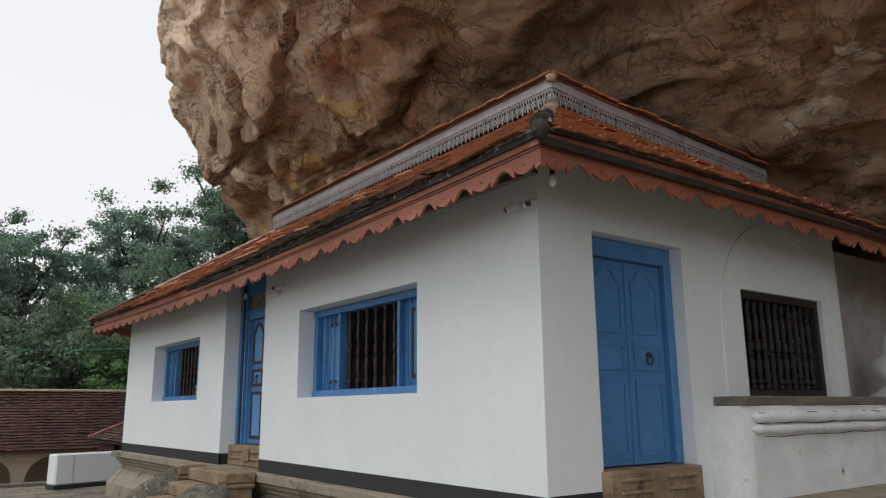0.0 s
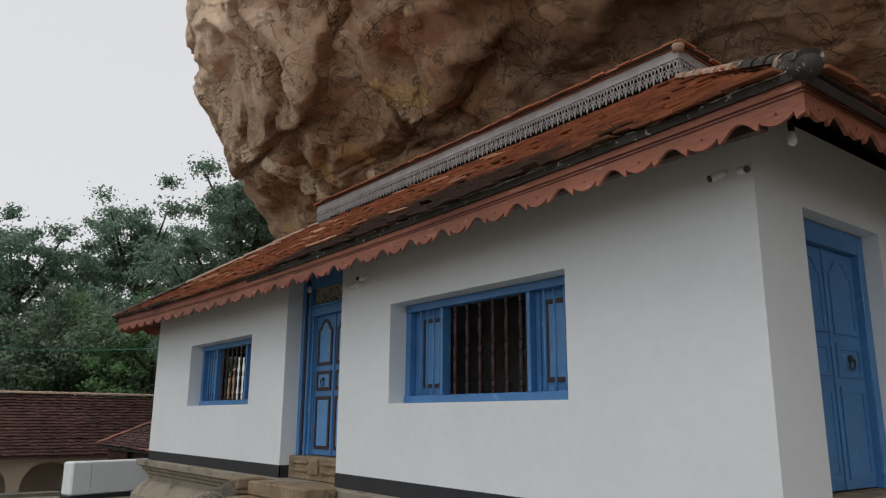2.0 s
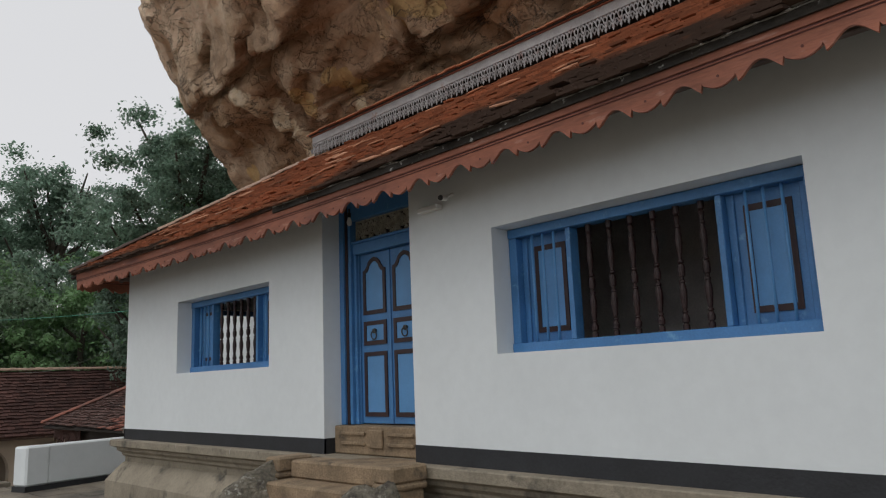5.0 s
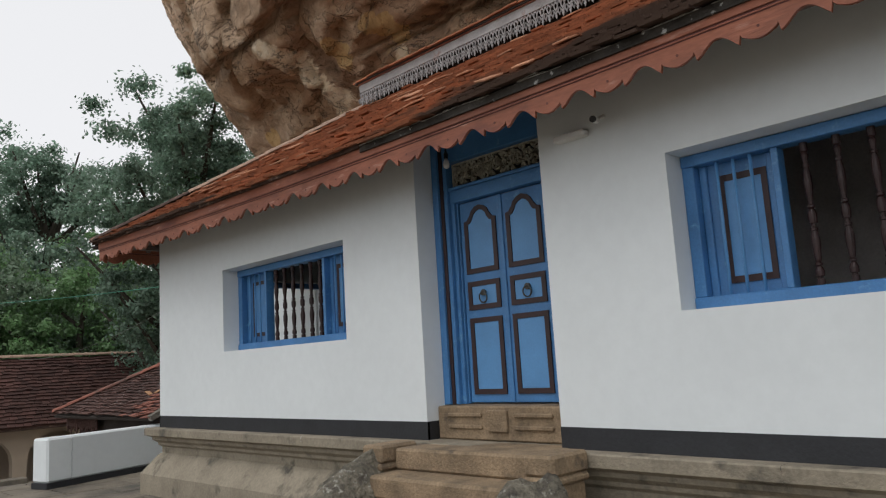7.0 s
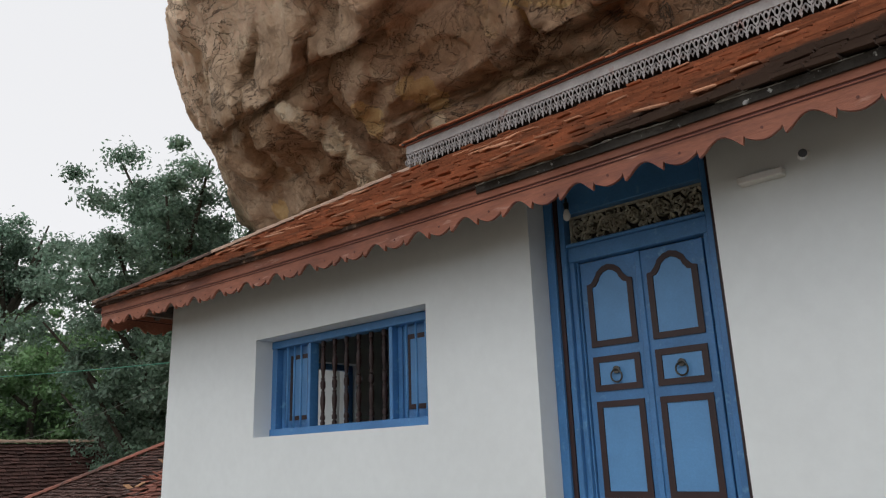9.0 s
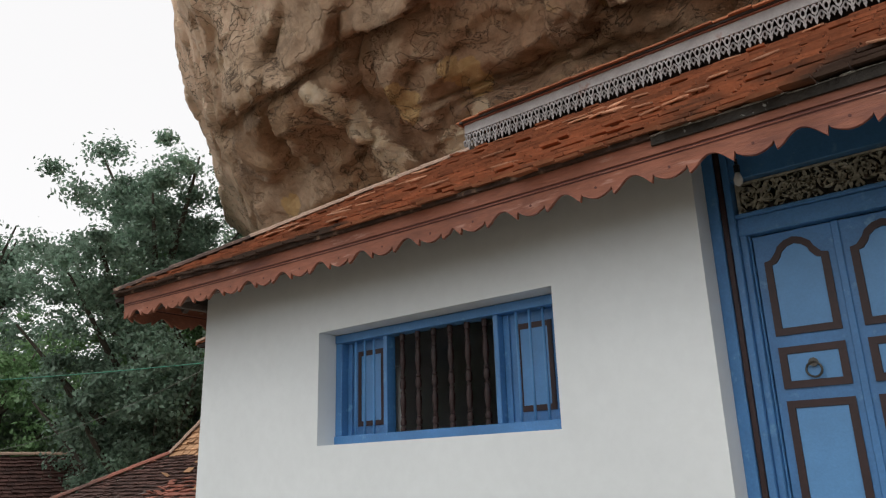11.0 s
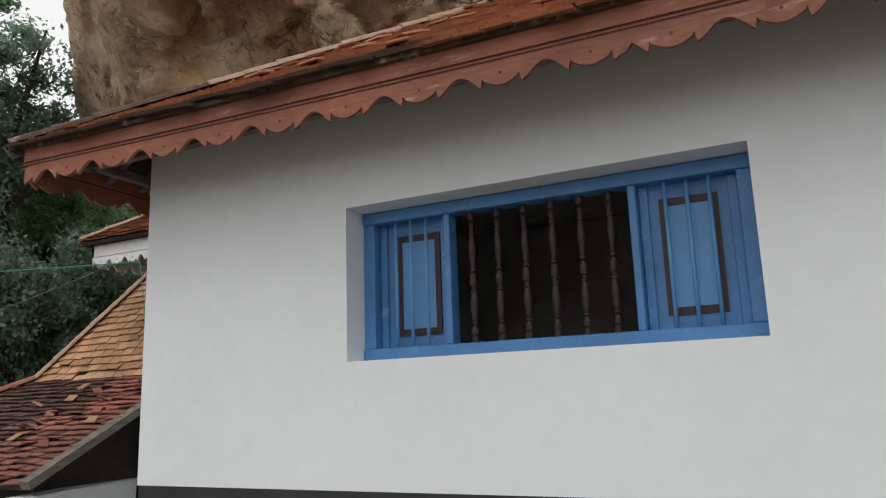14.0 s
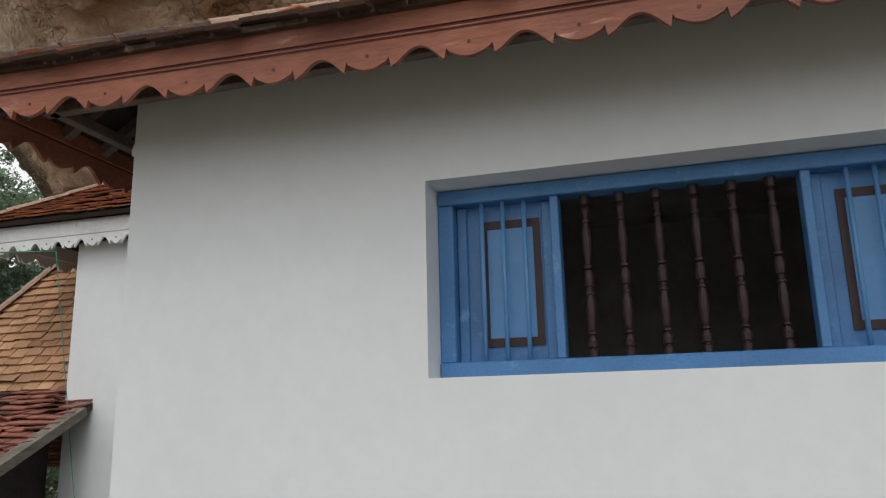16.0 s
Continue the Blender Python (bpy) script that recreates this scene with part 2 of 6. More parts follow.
    e[1].position, e[1].color = 0.66, (0.80, 0.66, 0.48, 1)
    mid = tone.color_ramp.elements.new(0.5)
    mid.color = (0.57, 0.415, 0.28, 1)
    l.new(g1.outputs[0], tone.inputs[0])
    x = n.new("ShaderNodeMix")
    x.data_type = 'RGBA'
    x.inputs["Factor"].default_value = 0.75
    l.new(col, x.inputs["A"])
    l.new(tone.outputs[0], x.inputs["B"])
    col = x.outputs["Result"]
    # rusty iron staining on the inner overhang, greyer weathered stone towards the open end
    col = over(col, times(noise_mask(0.30, 0.40, 0.62, (3, 1, 7), (1, 1, 1)), along(1, 17.5, 12.5)), (0.46, 0.20, 0.085))
    # lightened past the stone's own tone: the open end's skylight is in this colour
    col = over(col, times(noise_mask(0.45, 0.42, 0.66, (9, 4, 2), (1, 0.6, 1)), along(1, 13.0, 19.0)), (0.70, 0.53, 0.38))
    col = over(col, noise_mask(0.70, 0.63, 0.72, (31, 17, 5), (1, 1, 1)), (0.66, 0.45, 0.21))
    col = over(col, noise_mask(0.9, 0.60, 0.74, (5, 27, 15), (1, 0.5, 1.6)), (0.15, 0.12, 0.095))
    col = over(col, noise_mask(0.8, 0.69, 0.73, (50, 9, 33), (1, 1, 1)), (0.74, 0.64, 0.50))
    # pale weathered stone high on the nose, its open-sky brightness put into the colour
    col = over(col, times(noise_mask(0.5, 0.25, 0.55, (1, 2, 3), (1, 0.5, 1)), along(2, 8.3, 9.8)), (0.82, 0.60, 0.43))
    # ragged darker brown with lighter streaks over the undercut lower part
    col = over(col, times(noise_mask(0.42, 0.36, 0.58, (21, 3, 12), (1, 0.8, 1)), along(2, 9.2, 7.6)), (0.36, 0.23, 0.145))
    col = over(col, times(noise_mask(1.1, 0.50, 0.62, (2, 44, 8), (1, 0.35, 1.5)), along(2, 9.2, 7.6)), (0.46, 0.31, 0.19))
    # the overhang's shade put into the inner wall's colour as ragged dark brown
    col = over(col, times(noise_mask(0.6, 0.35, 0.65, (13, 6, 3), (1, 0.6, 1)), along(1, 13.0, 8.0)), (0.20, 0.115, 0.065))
    # flaked scars of fresh cream and ochre rock
    for y_, z_, ry, rz, c in ((18.3, 7.55, 0.30, 0.36, 0), (18.05, 7.0, 0.42, 0.36, 0), (16.64, 6.88, 0.35, 0.18, 0), (15.9, 7.0, 0.22, 0.35, 0), (17.04, 7.41, 0.34, 0.24, 1), (15.85, 7.61, 0.3, 0.2, 1), (21.46, 7.14, 0.3, 0.2, 1), (13.0, 7.75, 0.55, 0.22, 1), (18.41, 7.57, 0.25, 0.3, 0), (5.35, 6.05, 0.45, 0.24, 2), (4.5, 6.42, 0.5, 0.13, 2)):
        mp = n.new("ShaderNodeMapping")
        mp.inputs["Location"].default_value = (0, -y_ / ry, -z_ / rz)
        mp.inputs["Scale"].default_value = (0, 1 / ry, 1 / rz)
        l.new(geo.outputs["Position"], mp.inputs["Vector"])
        size = n.new("ShaderNodeVectorMath")
        size.operation = 'LENGTH'
        l.new(mp.outputs[0], size.inputs[0])
        ragged = n.new("ShaderNodeMath")
        ragged.operation = 'MULTIPLY_ADD'
        ragged.inputs[1].default_value = 2.6
        l.new(g1.outputs[0], ragged.inputs[0])
        l.new(size.outputs["Value"], ragged.inputs[2])
        edge = n.new("ShaderNodeMapRange")
        edge.inputs["From Min"].default_value, edge.inputs["From Max"].default_value = 2.30, 2.18
        l.new(ragged.outputs[0], edge.inputs["Value"])
        col = over(col, edge.outputs[0], ((0.80, 0.66, 0.47), (0.62, 0.42, 0.20), (0.50, 0.41, 0.31))[c])
    # hairline fractures that wander across the face
    hair = None
    for s_, off, wide in ((0.55, (3, 8, 1), 0.007), (1.3, (14, 2, 9), 0.010), (0.9, (40, 31, 6), 0.007)):
        mp = n.new("ShaderNodeMapping")
        mp.inputs["Location"].default_value, mp.inputs["Scale"].default_value = off, (1, 0.7, 1.2)
        l.new(geo.outputs["Position"], mp.inputs["Vector"])
        t = n.new("ShaderNodeTexNoise")
        t.inputs["Scale"].default_value, t.inputs["Detail"].default_value, t.inputs["Roughness"].default_value, t.inputs["Distortion"].default_value = s_, 5, 0.55, 0.9
        l.new(mp.outputs[0], t.inputs["Vector"])
        away = n.new("ShaderNodeMath")
        away.operation = 'SUBTRACT'
        away.inputs[1].default_value = 0.5
        l.new(t.outputs[0], away.inputs[0])
        size = n.new("ShaderNodeMath")
        size.operation = 'ABSOLUTE'
        l.new(away.outputs[0], size.inputs[0])
        line = n.new("ShaderNodeMapRange")
        line.inputs["From Min"].default_value, line.inputs["From Max"].default_value = wide, 0.0
        l.new(size.outputs[0], line.inputs["Value"])
        if hair is None:
            hair = line.outputs[0]
        else:
            top = n.new("ShaderNodeMath")
            top.operation = 'MAXIMUM'
            l.new(hair, top.inputs[0])
            l.new(line.outputs[0], top.inputs[1])
            hair = top.outputs[0]
    broken = times(hair, noise_mask(0.6, 0.42, 0.60, (8, 20, 2), (1, 1, 1)))
    col = over(col, broken, (0.15, 0.105, 0.075))
    speck = n.new("ShaderNodeMix")
    speck.data_type, speck.blend_type = 'RGBA', 'OVERLAY'
    speck.inputs["Factor"].default_value = 0.55
    l.new(col, speck.inputs["A"])
    l.new(g2.outputs[0], speck.inputs["B"])
    col = speck.outputs["Result"]
    inv = n.new("ShaderNodeMath")
    inv.operation = 'SUBTRACT'
    inv.inputs[0].default_value = 0.16
    half = n.new("ShaderNodeMath")
    half.operation = 'MULTIPLY'
    half.inputs[1].default_value = 0.16
    l.new(crack.outputs[0], half.inputs[0])
    l.new(half.outputs[0], inv.inputs[1])
    col = over(col, inv.outputs[0], (0.05, 0.037, 0.03))
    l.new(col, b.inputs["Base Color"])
    b1 = n.new("ShaderNodeBump")
    b1.inputs["Strength"].default_value, b1.inputs["Distance"].default_value = 1.0, 0.10
    l.new(g1.outputs[0], b1.inputs["Height"])
    b2 = n.new("ShaderNodeBump")
    b2.inputs["Strength"].default_value, b2.inputs["Distance"].default_value = 1.0, 0.05
    l.new(g2.outputs[0], b2.inputs["Height"])
    l.new(b1.outputs[0], b2.inputs["Normal"])
    b3 = n.new("ShaderNodeBump")
    b3.inputs["Strength"].default_value, b3.inputs["Distance"].default_value = 0.7, 0.06
    l.new(crack.outputs[0], b3.inputs["Height"])
    l.new(b2.outputs[0], b3.inputs["Normal"])
    b4 = n.new("ShaderNodeBump")
    b4.invert = True
    b4.inputs["Strength"].default_value, b4.inputs["Distance"].default_value = 0.8, 0.06
    l.new(broken, b4.inputs["Height"])
    l.new(b3.outputs[0], b4.inputs["Normal"])
    l.new(b4.outputs[0], b.inputs["Normal"])
    return m


M_ROCK = rock_mat()

# ---- building helpers ----
ORIGIN = {}


def root(name, at, label="", category="", group="", kind=""):
    ob = new(name)
    ob.location = at
    ORIGIN[ob.name] = Vector(at)
    return tagged(ob, label, category, group, kind)


def mesh_from(bm, name, material, smooth=False):
    me = bpy.data.meshes.new(name)
    bm.normal_update()
    bm.to_mesh(me)
    bm.free()
    for m in (material if isinstance(material, (list, tuple)) else [material]):
        me.materials.append(m)
    if smooth:
        for p in me.polygons:
            p.use_smooth = True
    return me


def part(name, bm, material, parent, label="", smooth=False):
    """One mesh, modelled in world coordinates, as a part of a thing."""
    at = ORIGIN[parent.name]
    bmesh.ops.translate(bm, verts=bm.verts, vec=-at)
    ob = new(name, mesh_from(bm, name, material, smooth))
    ob.parent = parent
    ORIGIN[ob.name] = at
    if label:
        tagged(ob, label)
    return ob


def solid(name, bm, material, label="", category="", kind="", smooth=False, group=""):
    ob = new(name, mesh_from(bm, name, material, smooth))
    ORIGIN[ob.name] = Vector((0, 0, 0))
    return tagged(ob, label, category, group, kind)


def raw(name, verts, faces, material, parent=None, smooth=False, label="", kind=""):
    me = bpy.data.meshes.new(name)
    at = ORIGIN[parent.name] if parent else Vector((0, 0, 0))
    me.from_pydata([tuple(Vector(v) - at) for v in verts] if parent else [tuple(v) for v in verts], [], faces)
    me.materials.append(material)
    if smooth:
        for p in me.polygons:
            p.use_smooth = True
    ob = new(name, me)
    if parent:
        ob.parent = parent
    ORIGIN[ob.name] = at
    return tagged(ob, label, kind=kind)


def box(bm, a, b, bevel=0.0):
    """A block between two corners, its edges softened."""
    lo, hi = [min(p, q) for p, q in zip(a, b)], [max(p, q) for p, q in zip(a, b)]
    v = [bm.verts.new((x, y, z)) for z in (lo[2], hi[2]) for y in (lo[1], hi[1]) for x in (lo[0], hi[0])]
    fs = [bm.faces.new([v[i] for i in q]) for q in ((0, 2, 3, 1), (4, 5, 7, 6), (0, 1, 5, 4), (2, 6, 7, 3), (0, 4, 6, 2), (1, 3, 7, 5))]
    if bevel:
        es = list({e for f in fs for e in f.edges})
        bmesh.ops.bevel(bm, geom=es, offset=bevel, segments=1, affect='EDGES')
    return bm


def boxes(*pairs, bevel=0.0):
    bm = bmesh.new()
    for a, b in pairs:
        box(bm, a, b, bevel)
    return bm


def lathe(bm, profile, at, seg=10):
    """Turned shape: (radius, height) rows round the vertical through at."""
    x, y, z = at
    rings = [[bm.verts.new((x + r * math.cos(2 * math.pi * i / seg), y + r * math.sin(2 * math.pi * i / seg), z + h)) for i in range(seg)] for r, h in profile]
    for p, q in zip(rings, rings[1:]):
        for i in range(seg):
            bm.faces.new((p[i], p[(i + 1) % seg], q[(i + 1) % seg], q[i]))
    bm.faces.new(rings[0][::-1])
    bm.faces.new(rings[-1])
    return bm


def tube(bm, pts, radii, seg=8):
    """A tapering tube through the points."""
    rings = []
    for i, p in enumerate(pts):
        d = (Vector(pts[min(i + 1, len(pts) - 1)]) - Vector(pts[max(i - 1, 0)])).normalized()
        s = d.orthogonal().normalized()
        u = d.cross(s)
        rings.append([bm.verts.new(Vector(p) + radii[i] * (math.cos(2 * math.pi * k / seg) * s + math.sin(2 * math.pi * k / seg) * u)) for k in range(seg)])
    for p, q in zip(rings, rings[1:]):
        best = min(range(seg), key=lambda o: sum((p[k].co - q[(k + o) % seg].co).length for k in range(seg)))
        for k in range(seg):
            bm.faces.new((p[k], p[(k + 1) % seg], q[(k + 1 + best) % seg], q[(k + best) % seg]))
    bm.faces.new(rings[0][::-1])
    bm.faces.new(rings[-1])
    return bm


def prism(bm, pts, to3, depth):
    """A flat outline given thickness; to3(u, v, w) places it."""
    a = [bm.verts.new(to3(u, v, 0)) for u, v in pts]
    b = [bm.verts.new(to3(u, v, depth)) for u, v in pts]
    bm.faces.new(a)
    bm.faces.new(b[::-1])
    for i in range(len(pts)):
        j = (i + 1) % len(pts)
        bm.faces.new((a[j], a[i], b[i], b[j]))
    bmesh.ops.recalc_face_normals(bm, faces=bm.faces)
    return bm


def ring_strip(bm, outer, inner, to3, depth):
    """A frame between two outlines with equal counts."""
    n = len(outer)
    o0, o1 = [[bm.verts.new(to3(u, v, w)) for u, v in outer] for w in (0, depth)]
    i0, i1 = [[bm.verts.new(to3(u, v, w)) for u, v in inner] for w in (0, depth)]
    for k in range(n):
        j = (k + 1) % n
        for q in ((o0[k], o0[j], i0[j], i0[k]), (o1[j], o1[k], i1[k], i1[j]), (o0[j], o0[k], o1[k], o1[j]), (i0[k], i0[j], i1[j], i1[k])):
            bm.faces.new(q)
    bmesh.ops.recalc_face_normals(bm, faces=bm.faces)
    return bm


def pierced_wall(us, vs, holes, to3, thick):
    """A wall of that thickness, with openings that go through it; us, vs: extent; holes: (u0, u1, v0, v1)."""
    cu = sorted({*us, *(h[0] for h in holes), *(h[1] for h in holes)})
    cv = sorted({*vs, *(h[2] for h in holes), *(h[3] for h in holes)})
    bm = bmesh.new()
    seen = {}

    def vert(u, v, w):
        key = (u, v, w)
        if key not in seen:
            seen[key] = bm.verts.new(to3(u, v, w))
        return seen[key]

    def full(i, j):
        if not (0 <= i < len(cu) - 1 and 0 <= j < len(cv) - 1):
            return False
        mu, mv = (cu[i] + cu[i + 1]) / 2, (cv[j] + cv[j + 1]) / 2
        return not any(h[0] < mu < h[1] and h[2] < mv < h[3] for h in holes)

    for i in range(len(cu) - 1):
        for j in range(len(cv) - 1):
            if not full(i, j):
                continue
            a, b, c, d = (cu[i], cv[j]), (cu[i + 1], cv[j]), (cu[i + 1], cv[j + 1]), (cu[i], cv[j + 1])
            for w in (0, thick):
                bm.faces.new([vert(*p, w) for p in (a, b, c, d)])
            for p, q, ok in ((a, b, full(i, j - 1)), (b, c, full(i + 1, j)), (c, d, full(i, j + 1)), (d, a, full(i - 1, j))):
                if not ok:
                    bm.faces.new((vert(*p, 0), vert(*q, 0), vert(*q, thick), vert(*p, thick)))
    bmesh.ops.recalc_face_normals(bm, faces=bm.faces)
    return bm


# ---- plan of the house ----
FX, SY, NY = 4.30, 4.44, 16.84          # faces of the front, south and north walls
TOP = 0.885                             # top of the stone plinth
FOOT = 0.80                             # the walls reach down behind the plinth's edge


def foot_dz(y):
    """The plinth sinks towards its south end."""
    return -0.008 * min(5.5, max(0.0, 9.9 - y)) - (0.012 if y < 9.9 else 0.0)


W1 = (6.18, 8.79, 1.812, 2.90)
W2 = (12.46, 14.99, 1.848, 2.876)
DOOR = (9.86, 11.33, TOP, 3.75)
SDOOR = (4.94, 6.21, TOP, 3.17)
SWIN = (7.19, 8.87, 1.76, 2.86)
NWIN = (5.55, 7.05, 1.75, 2.95)
WALLTOP, THICK = 3.80, 0.45
EAVE_X, EAVE_S, EAVE_N, EAVE_Z = 3.62, 3.70, 17.60, 3.53
TIER_X, TIER_S, TIER_N, TIER_Z = 6.58, 6.42, 14.87, 5.40
TIER_END = 11.6

front = lambda u, v, w: (FX + w, u, v)
south = lambda u, v, w: (u, SY + w, v)
north = lambda u, v, w: (u, NY - w, v)

# ---- ground, terrace, paving ----
bm = bmesh.new()
for q in (((-400, -400), (400, 400)),):
    vs = [bm.verts.new((x, y, -2.6)) for x, y in ((-400, -400), (400, -400), (400, 400), (-400, 400))]
    bm.faces.new(vs)
solid("ground", bm, M_EARTH, "bare brown earth of the lower court", "ground", "structure")
solid("pavement", boxes(((-30, -30, -2.6), (13.0, 20.6, -0.03))), M_PAVE, "terrace of worn stone slabs with dark joints", "pavement", "structure")

# ---- house walls ----
solid("wall_west", pierced_wall((SY + THICK, NY - THICK), (FOOT, WALLTOP), [W1, W2, (DOOR[0], DOOR[1], FOOT, DOOR[3])], front, THICK), M_PLASTER, "smooth white limewashed house wall with deep openings", "wall", "structure")
solid("wall_south", pierced_wall((FX, 9.32), (FOOT, WALLTOP), [SDOOR, SWIN], south, THICK), M_PLASTER, "white limewashed side wall with a door and a barred window", "wall", "structure")
# set back and in duller plaster to deepen the shade beyond the arch
solid("wall_recess", boxes(((9.32, SY + 0.65, FOOT), (13.0, SY + 0.9, WALLTOP)), ((9.12, SY + THICK + 0.001, FOOT), (9.319, SY + 0.9, WALLTOP))), M_INSIDE, "duller grey wall set back beyond the arch", "wall", "structure")
solid("wall_north", pierced_wall((FX, 9.5), (TOP, WALLTOP), [NWIN], north, THICK), M_PLASTER, "white limewashed end wall", "wall", "structure")
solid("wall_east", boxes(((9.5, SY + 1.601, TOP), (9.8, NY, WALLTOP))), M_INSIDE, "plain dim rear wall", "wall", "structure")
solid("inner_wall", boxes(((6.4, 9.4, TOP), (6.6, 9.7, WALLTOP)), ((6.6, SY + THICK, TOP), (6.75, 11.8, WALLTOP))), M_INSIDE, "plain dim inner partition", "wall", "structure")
solid("floor", boxes(((FX + THICK, SY + THICK, TOP), (9.5, NY - THICK, TOP + 0.16))), M_INSIDE, "dark inside floor", "floor", "structure")
solid("ceiling", boxes(((FX + 0.1, SY + 0.1, WALLTOP), (9.8, NY - 0.1, WALLTOP + 0.06))), M_INSIDE, "dim board ceiling", "ceiling", "structure")
# painted black band round the wall foot, 3 mm proud
bm = boxes(((FX - 0.004, DOOR[1] - 0.004, TOP), (FX + 0.02, NY + 0.004, 1.045)),
           ((FX - 0.003, DOOR[1] - 0.004, TOP), (FX + 0.30, DOOR[1] + 0.02, 1.045)),
           ((FX + 0.021, SY - 0.004, FOOT), (SDOOR[0] + 0.004, SY + 0.02, 0.993)), ((FX - 0.004, NY - 0.02, TOP), (9.5, NY + 0.004, 1.045)))
for v in box(bm, (FX - 0.004, SY - 0.004, FOOT), (FX + 0.02, DOOR[0] + 0.004, 1.045)).verts:
    if v.co.y < DOOR[0] + 0.01 and v.co.z > 1.0 and v.co.x < FX + 0.0205:
        v.co.z = 1.045 + foot_dz(v.co.y)
solid("baseboard", bm, M_BAND, "matt black painted band at the wall foot", "baseboard", "structure")

# ---- stone plinth with moulded profile: (outward distance, height) ----
PROFILE = [(0.20, 0.0), (0.20, 0.27), (0.03, 0.50), (0.0, 0.53), (-0.02, 0.54), (-0.02, 0.62), (0.02, 0.65), (0.02, 0.68), (0.08, 0.72), (0.08, 0.755), (0.16, 0.79), (0.16, 0.875), (0.15, TOP)]


def plinth_run(y0, y1, first, last):
    """A length of the plinth front with its corner returns; pieces butt with thin joints."""
    bm = bmesh.new()
    rows = []
    for d, z in PROFILE:
        rows.append([(6.0, y1 + d if last else y1, z)] * 0 + [(FX - d, y0 - (d if first else 0), z), (FX - d, y1 + (d if last else 0), z)] + ([(9.8, y1 + d, z)] if last else []))
    grid = [[bm.verts.new(p) for p in r] for r in rows]
    for a, b in zip(grid, grid[1:]):
        for i in range(len(a) - 1):
            bm.faces.new((a[i], a[i + 1], b[i + 1], b[i]))
    top = grid[-1]
    for row in grid[4:]:
        for v in row:
            v.co.z += foot_dz(v.co.y)
    back = [bm.verts.new((FX + 0.2, top[0].co.y, top[0].co.z)), bm.verts.new((FX + 0.2, top[1].co.y - (0.35 if last else 0), top[1].co.z))] + ([bm.verts.new((9.8, NY - 0.2, TOP))] if last else [])
    for i in range(len(top) - 1):
        bm.faces.new((top[i], top[i + 1], back[i + 1], back[i]))
    bmesh.ops.recalc_face_normals(bm, faces=bm.faces)
    return bm


plinth = root("plinth", (FX, 10.0, 0), "moulded plinth of weathered grey-brown stone under the white house", "plinth", kind="structure")
cuts = [-4.0, -2.1, -0.4, 1.5, 3.1, 4.9, 6.5, 8.2, 9.62, 11.55, 13.1, 14.6, NY]
for a, b in zip(cuts, cuts[1:]):
    part("stone_block", plinth_run(a + 0.0012, b - (0 if b == NY else 0.0012), False, b == NY), M_STONE, plinth)
part("core", boxes(((FX + 0.10, -4.0, 0), (12.9, 9.6, FOOT + 0.012)), ((FX + 0.10, 9.601, 0), (12.9, NY - 0.1, TOP - 0.006))), M_STONE, plinth)

# ---- roof of the house ----
V3 = lambda *a: Vector(a)
roof = root("house_roof", (FX, 10.0, WALLTOP), "hipped roof of weathered orange clay tiles with a scalloped painted fascia", "roof", kind="structure")
P = {"sw": (EAVE_X, EAVE_S, EAVE_Z), "nw": (EAVE_X, EAVE_N, EAVE_Z), "tsw": (TIER_X, TIER_S, TIER_Z), "tnw": (TIER_X, TIER_N, TIER_Z),
     "se": (13.0, EAVE_S, EAVE_Z), "tse": (13.0, TIER_S, TIER_Z - 0.32), "ne": (9.8, EAVE_N, EAVE_Z), "tne": (9.8, TIER_N, TIER_Z)}
P = {k: Vector(v) for k, v in P.items()}


def slab(bm, quad, thick):
    up = (quad[1] - quad[0]).cross(quad[3] - quad[0]).normalized()
    if up.z < 0:
        up = -up
    a = [bm.verts.new(q) for q in quad]
    b = [bm.verts.new(q - up * thick) for q in quad]
    bm.faces.new(a)
    bm.faces.new(b[::-1])
    for i in range(4):
        j = (i + 1) % 4
        bm.faces.new((a[j], a[i], b[i], b[j]))
    bmesh.ops.recalc_face_normals(bm, faces=bm.faces)


def eave_dz(y):
    """The long eave sags between its raised corners."""
    return 0.0023 * (min(max(y, 3.7), 17.6) - 11.0) ** 2 - 0.072


def side_dz(x):
    return 0.05 + 0.022 * min(1.0, max(0.0, x - 3.7)) - 0.004 * max(0.0, x - 6.0) ** 2


def sagged(p, side=False):
    k = max(0.0, min(1.0, (TIER_Z - p[2]) / (TIER_Z - EAVE_Z)))
    return Vector((p[0], p[1], p[2] + k * (side_dz(p[0]) if side else eave_dz(p[1]))))


def sag_all(bm, side=False):
    for v in bm.verts:
        v.co = sagged(v.co, side)
    return bm


def swept(fn, ln, v0, v1, w0, w1, seg=30):
    """A long bar of rectangular section along fn's line, following its sag."""
    bm = bmesh.new()
    rows = [[bm.verts.new(fn(ln * k / seg, v, w)) for v, w in ((v0, w0), (v1, w0), (v1, w1), (v0, w1))] for k in range(seg + 1)]
    for a, b in zip(rows, rows[1:]):
        for i in range(4):
            bm.faces.new((a[i], a[(i + 1) % 4], b[(i + 1) % 4], b[i]))
    bm.faces.new(rows[0][::-1])
    bm.faces.new(rows[-1])
    bmesh.ops.recalc_face_normals(bm, faces=bm.faces)
    return bm


bm = bmesh.new()
for k in range(14):
    slab(bm, [sagged(P["sw"].lerp(P["nw"], k / 14) + V3(0.07, 0, 0.04)), sagged(P["sw"].lerp(P["nw"], (k + 1) / 14) + V3(0.07, 0, 0.04)), P["tsw"].lerp(P["tnw"], (k + 1) / 14), P["tsw"].lerp(P["tnw"], k / 14)], 0.05)
